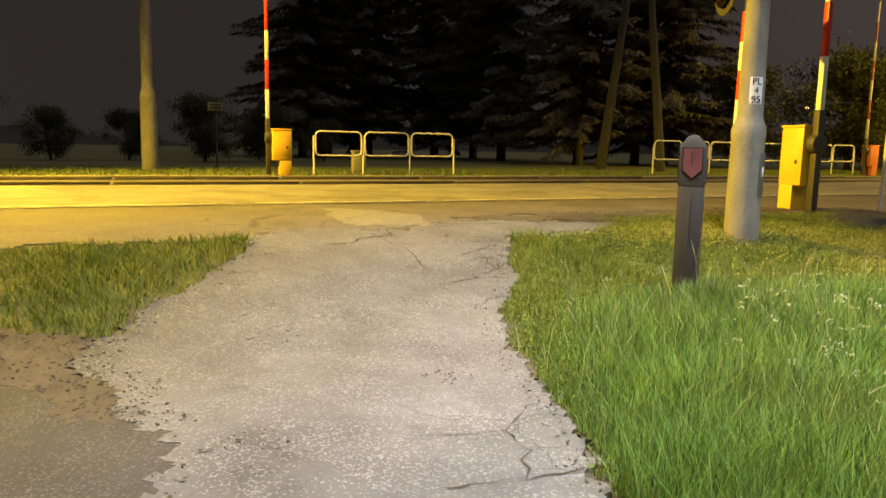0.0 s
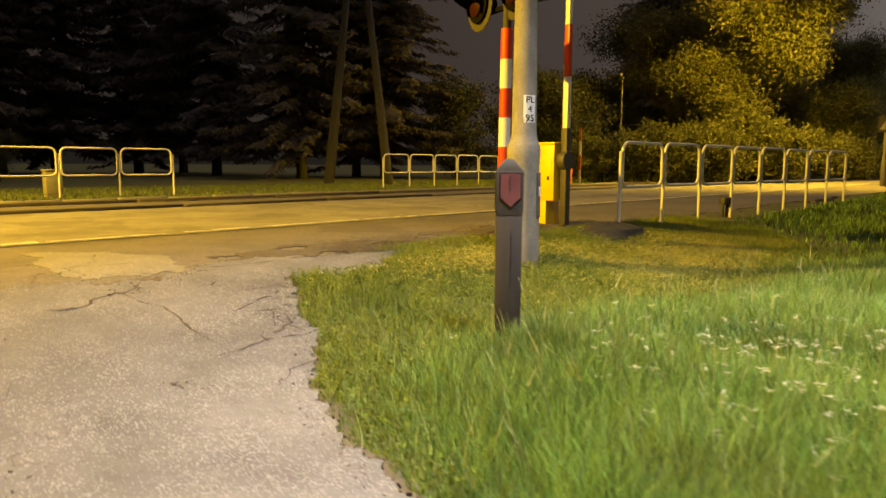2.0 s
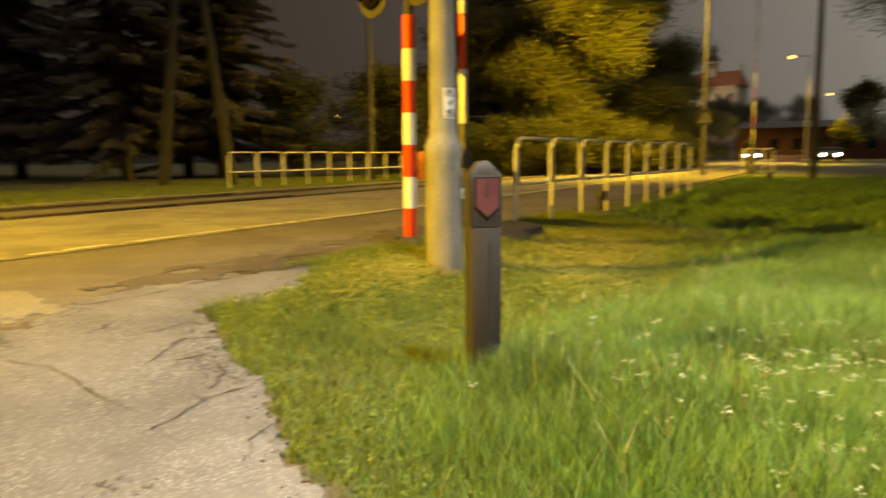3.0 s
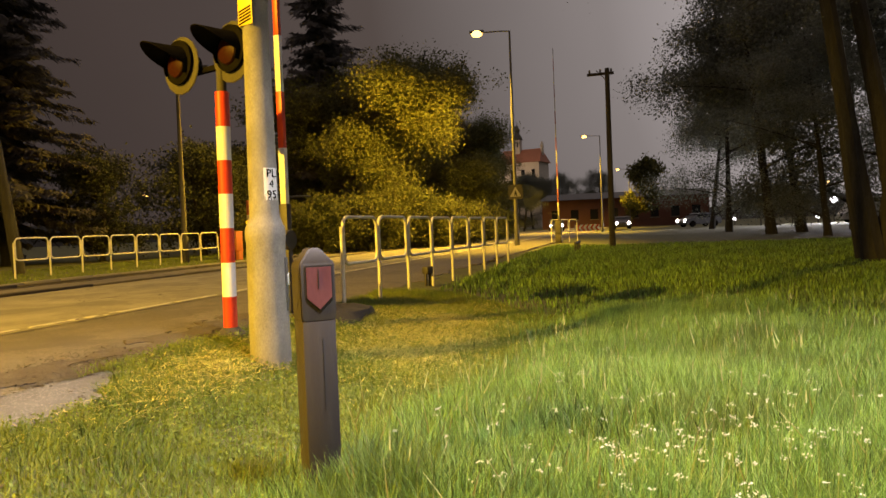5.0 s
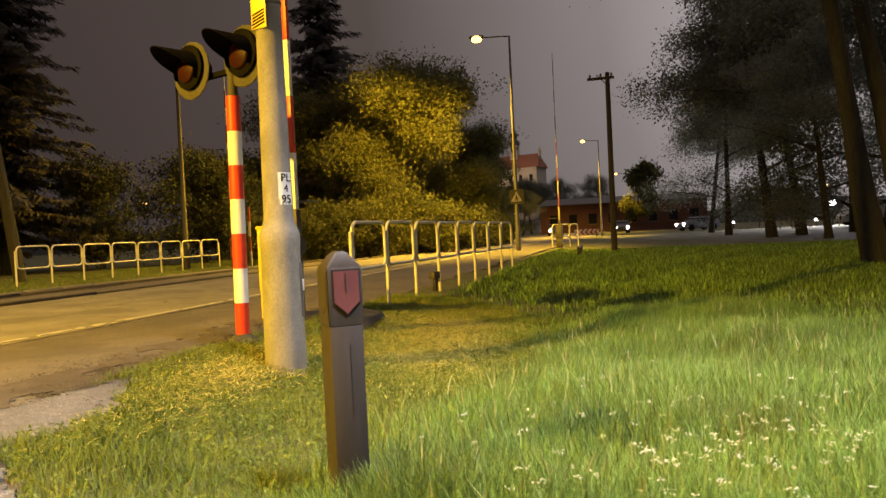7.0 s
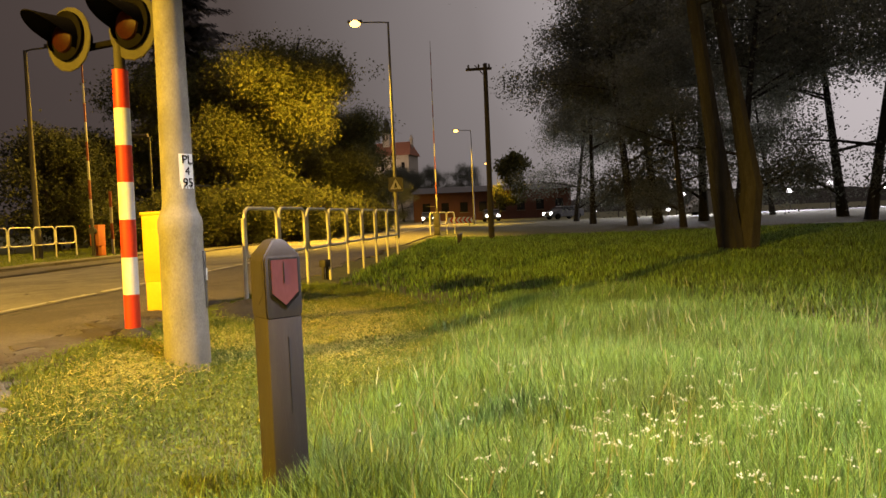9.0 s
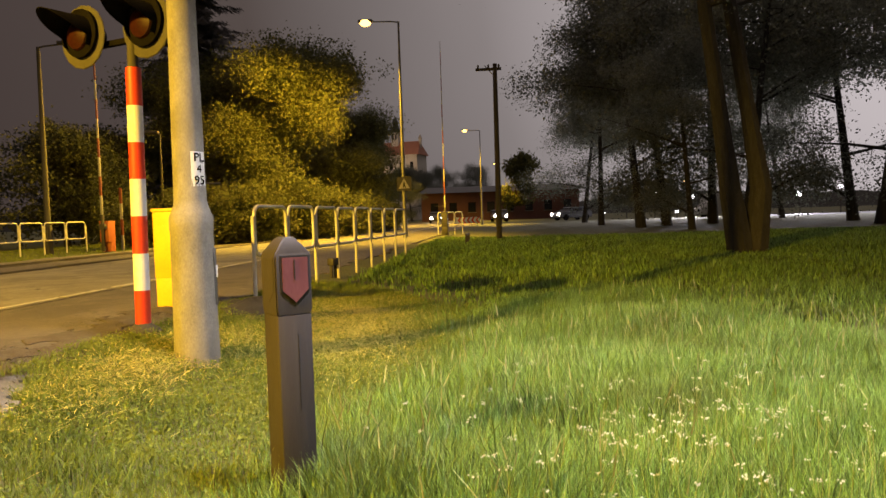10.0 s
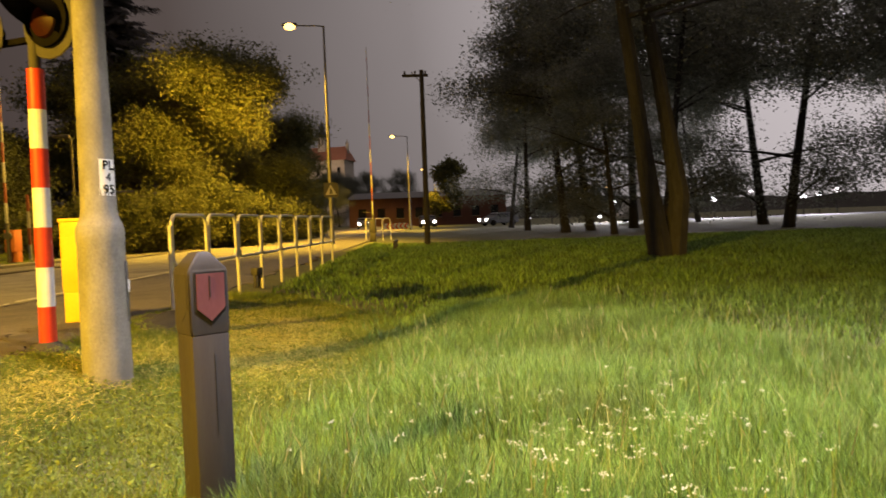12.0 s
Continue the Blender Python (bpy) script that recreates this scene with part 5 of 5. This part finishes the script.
# ---- fallen leaves and crumbs on the dirt and the path's edges ----
def crumbs():
    r_ = np.random.default_rng(77)
    cx, cy = r_.uniform(-4.4, 0.6, 60000), r_.uniform(1.6, 8.2, 60000)
    near_dirt = dirt_in(cx, cy)
    pin = path_in(cx, cy)
    rim_in = pin & ~path_in(cx + 0.14, cy) | pin & ~path_in(cx - 0.14, cy)
    k = (near_dirt & (r_.uniform(0, 1, 60000) < 0.6)) | (rim_in & (r_.uniform(0, 1, 60000) < 0.22)) | (pin & (np.sin(3.3 * cx + 1.9 * cy) * np.sin(4.1 * cy - 2.2 * cx) > 0.86) & (r_.uniform(0, 1, 60000) < 0.35))
    cx, cy = cx[k], cy[k]
    c = np.stack([cx, cy, ground_z(cx, cy) + 0.026], 1)
    V, F = leaf_cards(c, 0, 0.012, 1, 0.0, r_)
    V[:, 2] = np.maximum(ground_z(V[:, 0], V[:, 1]) + 0.0195, c[:, 2].repeat(4) + (V[:, 2] - c[:, 2].repeat(4)) * 0.35)
    tagged(mesh_np("crumbs", V, F, M_CRACK), "scattered dark leaf crumbs and grit on dirt and path edges", "debris", "", "stuff")


crumbs()


# ---- grass ----
def blades(name, px, py, height, width, lean, mat, label, rng, segs=2, lift=0.0):
    """Curved tapering blades, each with its own bend."""
    n = len(px)
    z = ground_z(px, py) + lift
    ang = rng.uniform(0, 2 * math.pi, n)
    d = np.stack([np.cos(ang), np.sin(ang)], 1)
    sd = np.stack([-np.sin(ang + rng.normal(0, 0.6, n)), np.cos(ang)], 1)
    ln = lean * rng.uniform(0.2, 1.3, n) * height
    V = np.zeros((n, 2 * segs + 1, 3))
    for k in range(segs):
        f = k / segs
        w = width * (1 - 0.75 * f)
        for j, sg in enumerate((-1, 1)):
            V[:, 2 * k + j, 0] = px + d[:, 0] * ln * f * f + sg * sd[:, 0] * w
            V[:, 2 * k + j, 1] = py + d[:, 1] * ln * f * f + sg * sd[:, 1] * w
            V[:, 2 * k + j, 2] = z - 0.01 + height * (f - 0.18 * f * f * lean)
    V[:, -1, 0] = px + d[:, 0] * ln; V[:, -1, 1] = py + d[:, 1] * ln; V[:, -1, 2] = z + height * (1 - 0.18 * lean)
    b = (np.arange(n) * (2 * segs + 1))[:, None]
    tri = []
    for k in range(segs - 1):
        o = 2 * k
        tri += [(o, o + 1, o + 3), (o, o + 3, o + 2)]
    tri.append((2 * segs - 2, 2 * segs - 1, 2 * segs))
    F = np.concatenate([b + np.array(t)[None, :] for t in tri])
    ob = mesh_np(name, V.reshape(-1, 3), F, mat)
    return tagged(ob, label, "grass", "", "stuff")


def tall_share(x, y):
    """Where the grass stands tall and lush."""
    u, s = CA * x + SA * y, -SA * x + CA * y
    edge = 4.55 - 0.75 * sstep(4.5, 8.5, u)
    return (1 - sstep(edge - 0.9, edge + 0.25, s)) * sstep(-0.2, 0.8, x + 0.75 * (y - 3.6) * 0.25 + 0.45)


rng = np.random.default_rng(11)


def scatter(n, x0, x1, y0, y1):
    return rng.uniform(x0, x1, n), rng.uniform(y0, y1, n)


def off_paving(x, y):
    u, s = CA * x + SA * y, -SA * x + CA * y
    return ~path_in(x - 0.02, y) & ~old_in(x, y) & ~dirt_in(x, y) & ~((s > 5.98 + 0.22 * sstep(3.5, 5.5, u) + 0.06 * np.sin(1.3 * u)) & (s < 15.6))


# lush meadow, nearest
x, y = scatter(430000, -1.5, 7.5, 1.2, 9.5)
tall = tall_share(x, y)
keep = off_paving(x, y) & (rng.uniform(0, 1, len(x)) < 0.10 + 0.90 * tall) & (x - 0.55 * y < 3.0)
x, y, tall = x[keep], y[keep], tall[keep]
clump = 0.75 + 0.35 * np.sin(2.1 * x + 1.3 * y) * np.sin(1.7 * y - 0.8 * x) + 0.15 * np.sin(6 * x) * np.sin(7 * y)
near_post = np.exp(-((x - 0.35) ** 2 + (y - 5.7) ** 2) / 0.12)
h = (0.06 + 0.17 * tall * clump + 0.05 * near_post) * rng.uniform(0.6, 1.35, len(x))
blades("meadow_grass", x, y, h, 0.0022 + 0.001 * rng.uniform(0, 1, len(x)), 0.55, M_GRASS, "lush tall green meadow grass beside the footpath", rng, 2)
# coarse dark clump round the marker post's foot, and smaller ones
x = np.concatenate([rng.normal(0.42, 0.22, 4200), rng.normal(0.75, 0.35, 1300), rng.normal(1.9, 0.3, 700)])
y = np.concatenate([rng.normal(5.55, 0.20, 4200), rng.normal(5.1, 0.3, 1300), rng.normal(5.9, 0.3, 700)])
k_ = off_paving(x, y) & ~((np.abs(x - 0.30) < 0.13) & (np.abs(y - 5.90) < 0.13)); x, y = x[k_], y[k_]
blades("coarse_grass", x, y, rng.uniform(0.12, 0.34, len(x)) * np.where(x < 1.3, np.clip(0.5 + x, 0.4, 1.0), 0.8), 0.0055, 0.5, M_LUSH, "coarse dark green grass clump at the foot of the marker post", rng, 3)
# pale flowering stems that stand out of the meadow
x, y = scatter(5000, -0.6, 5.5, 2.0, 8.5)
tall = tall_share(x, y)
k_ = off_paving(x, y) & (rng.uniform(0, 1, len(x)) < tall) & (x - 0.55 * y < 2.5); x, y = x[k_], y[k_]
blades("pale_stems", x, y, rng.uniform(0.14, 0.34, len(x)), 0.0018, 0.5, M_PALE, "pale flowering grass stems among the meadow grass", rng, 3)
# short dry turf round the poles, and on the left of the path
x, y = scatter(120000, -7.5, -1.2, 1.5, 9.5)
x2, y2 = scatter(330000, -1.8, 5.2, 2.5, 12.0)
x, y = np.concatenate([x, x2]), np.concatenate([y, y2])
keep = off_paving(x, y) & (rng.uniform(0, 1, len(x)) < 1 - 0.8 * tall_share(x, y))
x, y = x[keep], y[keep]
left = sstep(-1.6, -2.4, x)
h = (0.072 - 0.004 * left + 0.03 * np.sin(3 * x + 2 * y) * np.sin(2.6 * y)) * rng.uniform(0.5, 1.5, len(x))
lf = left > 0.5
blades("verge_grass", x[~lf], y[~lf], h[~lf], 0.0028, 0.8, M_GRASS_DRY, "short yellowish trodden grass round the poles", rng, 2)
blades("verge_grass", x[lf], y[lf], h[lf], 0.005, 1.0, M_GRASS_DRY, "short olive grass on the verge beside the path", rng, 2)
# low leafy weeds among the short grass
x, y = scatter(170000, -1.8, 5.5, 2.5, 10.5)
keep = off_paving(x, y) & (rng.uniform(0, 1, len(x)) < (1 - 0.75 * tall_share(x, y)) * (0.35 + 0.65 * (np.sin(2.9 * x + y) * np.sin(2.2 * y - x) > -0.2)))
x, y = x[keep], y[keep]
c = np.stack([x, y, ground_z(x, y) + rng.uniform(0.015, 0.085, len(x))], 1)
V, F = leaf_cards(c, 0, 0.010, 1, 0.004, rng)
tagged(mesh_np("weeds", V, F, M_GRASS_DRY), "low leafy clover and weeds in the trodden verge", "weeds", "", "stuff")
# middle distance
n = 260000
uu, ss = rng.uniform(6, 30, n), rng.uniform(-14, 5.6, n)
x, y = CA * uu - SA * ss, SA * uu + CA * ss
keep = (rng.uniform(0, 1, n) < np.clip(1.3 - uu / 34, 0.2, 1)) & ((x > 6) | (y > 8.5) | (x - 0.55 * y >= 3.0)) & ~((ss > 3.7 + rng.normal(0, 0.35, n)) & (uu < 12.6 + rng.normal(0, 1.0, n)))
x, y, uu = x[keep], y[keep], uu[keep]
h = (0.13 + 0.025 * np.sin(0.9 * x + 0.5 * y) * np.sin(0.8 * y)) * rng.uniform(0.5, 1.3, len(x))
blades("meadow_grass", x, y, h, 0.004 + 0.0006 * uu, 0.6, M_GRASS, "dark green meadow grass reaching to the park trees", rng, 2)
# far verge
n = 46000
uu, ss = rng.uniform(-14, 34, n), rng.uniform(15.55, 23, n)
x, y = CA * uu - SA * ss, SA * uu + CA * ss
blades("verge_grass", x, y, 0.065 * rng.uniform(0.4, 1.5, n), 0.010, 0.7, M_GRASS_DRY, "short grass on the far verge", rng, 2)
# straw from mowing, lying flat
n = 60000
uu = np.concatenate([rng.normal(8.5, 1.0, n // 2), rng.normal(6.0, 0.8, n // 2)]); ss = np.concatenate([rng.normal(4.85, 0.36, n // 2), rng.normal(5.62, 0.2, n // 2)])
k_ = np.arange(len(uu)) < n * 0.58; uu, ss = uu[k_], ss[k_]
x, y = CA * uu - SA * ss, SA * uu + CA * ss
k_ = off_paving(x, y) & ~path_in(x, y); x, y = x[k_], y[k_]
blades("straw", x, y, 0.032 * rng.uniform(0.3, 1.6, len(x)), 0.0023, 5.0, M_STRAW, "dry yellow straw left from mowing round the poles", rng, 2, 0.055)

# brown clippings swept along the edge of the shoulder
n = 15000
uu = rng.uniform(4.6, 9.2, n); ss = 6.1 + np.abs(rng.normal(0, 0.3, n)) * np.where(np.sin(2.7 * uu) > -0.3, 1.0, 0.4)
x, y = CA * uu - SA * ss, SA * uu + CA * ss
k_ = ~path_in(x, y); x, y = x[k_], y[k_]
blades("clippings", x, y, 0.016 * rng.uniform(0.3, 1.5, len(x)), 0.004, 4.0, M_DIRT, "brown dry clippings along the edge of the shoulder", rng, 2, 0.02)


# tall stalks with feathery seed heads
def seed_stalks():
    sx, sy = scatter(700, 0.0, 6.5, 2.6, 8.0)
    k = off_paving(sx, sy) & (rng.uniform(0, 1, len(sx)) < tall_share(sx, sy) * (0.35 + 0.65 * (np.sin(1.7 * sx + 0.4) * np.sin(1.3 * sy + 1) > 0.1)))
    sx, sy = sx[k], sy[k]
    n = len(sx)
    h = rng.uniform(0.30, 0.58, n); z = ground_z(sx, sy)
    lx, ly = rng.normal(0, 0.09, n), rng.normal(0, 0.09, n)
    w = 0.0016
    V = np.zeros((n, 12, 3))
    for j, (f0, f1, ww) in enumerate(((0.0, 0.8, w), (0.72, 0.9, 0.0032), (0.86, 1.0, 0.0024))):
        for c, (f, sg) in enumerate(((f0, -1), (f0, 1), (f1, 0.6), (f1, -0.6))):
            V[:, 4 * j + c, 0] = sx + lx * f * f + sg * ww * 0.8
            V[:, 4 * j + c, 1] = sy + ly * f * f + sg * ww * 0.6 * (1 if j != 1 else -1)
            V[:, 4 * j + c, 2] = z + h * f
    b = (np.arange(n) * 12)[:, None]
    F = np.concatenate([b + np.array([4 * j, 4 * j + 1, 4 * j + 2, 4 * j + 3])[None, :] for j in range(3)])
    tagged(mesh_np("seed_stalks", V.reshape(-1, 3), F, M_SEED), "tall thin grass stalks with pale feathery seed heads", "grass", "", "stuff")


seed_stalks()


# ---- white seed heads ----
def flowers():
    n = 150
    fx = np.concatenate([rng.normal(1.5, 0.5, n - 60), rng.uniform(0.6, 3.0, 60)]); fy = np.concatenate([rng.normal(4.55, 0.42, n - 60), rng.uniform(3.8, 6.4, 60)])
    Vs, Fs, k0 = [], [], 0
    Sv, Sf, s0 = [], [], 0
    for a, b in zip(fx, fy):
        z0 = gz(a, b); hh = rng.uniform(0.20, 0.40); dx, dy = rng.normal(0, 0.05, 2)
        spread = rng.uniform(0.012, 0.034)
        for j in range(rng.integers(4, 11)):
            off = rng.normal(0, 1, 2) * spread * 0.6
            c = np.array([a + dx + off[0], b + dy + off[1], z0 + hh + rng.normal(0, 0.004) - 4.0 * (off @ off)])
            r = rng.uniform(0.0035, 0.0075)
            for q in range(2):
                v1 = np.array([1.0, 0, 0.25]) * rng.choice((-1, 1)) + rng.normal(0, 0.35, 3); v1 /= np.linalg.norm(v1)
                v2 = np.cross(v1, np.array([0, -0.5, 1.0]) + rng.normal(0, 0.4, 3)); v2 /= np.linalg.norm(v2)
                Vs += [c - v1 * r, c + v2 * r * 0.7, c + v1 * r, c - v2 * r * 0.7]; Fs.append((k0, k0 + 1, k0 + 2, k0 + 3)); k0 += 4
        for sg in ((0.0012, 0), (0, 0.0012)):
            Sv += [(a - sg[0], b - sg[1], z0), (a + sg[0], b + sg[1], z0), (a + dx + sg[0], b + dy + sg[1], z0 + hh), (a + dx - sg[0], b + dy - sg[1], z0 + hh)]
            Sf.append((s0, s0 + 1, s0 + 2, s0 + 3)); s0 += 4
    ob = thing("wildflowers", Matrix(), "thin meadow wildflowers with small white heads in the grass", "wildflowers", kind="stuff")
    mesh_np("flower_heads", Vs, Fs, M_FLOWER, ob)
    mesh_np("stems", Sv, Sf, M_STEM, ob)


flowers()
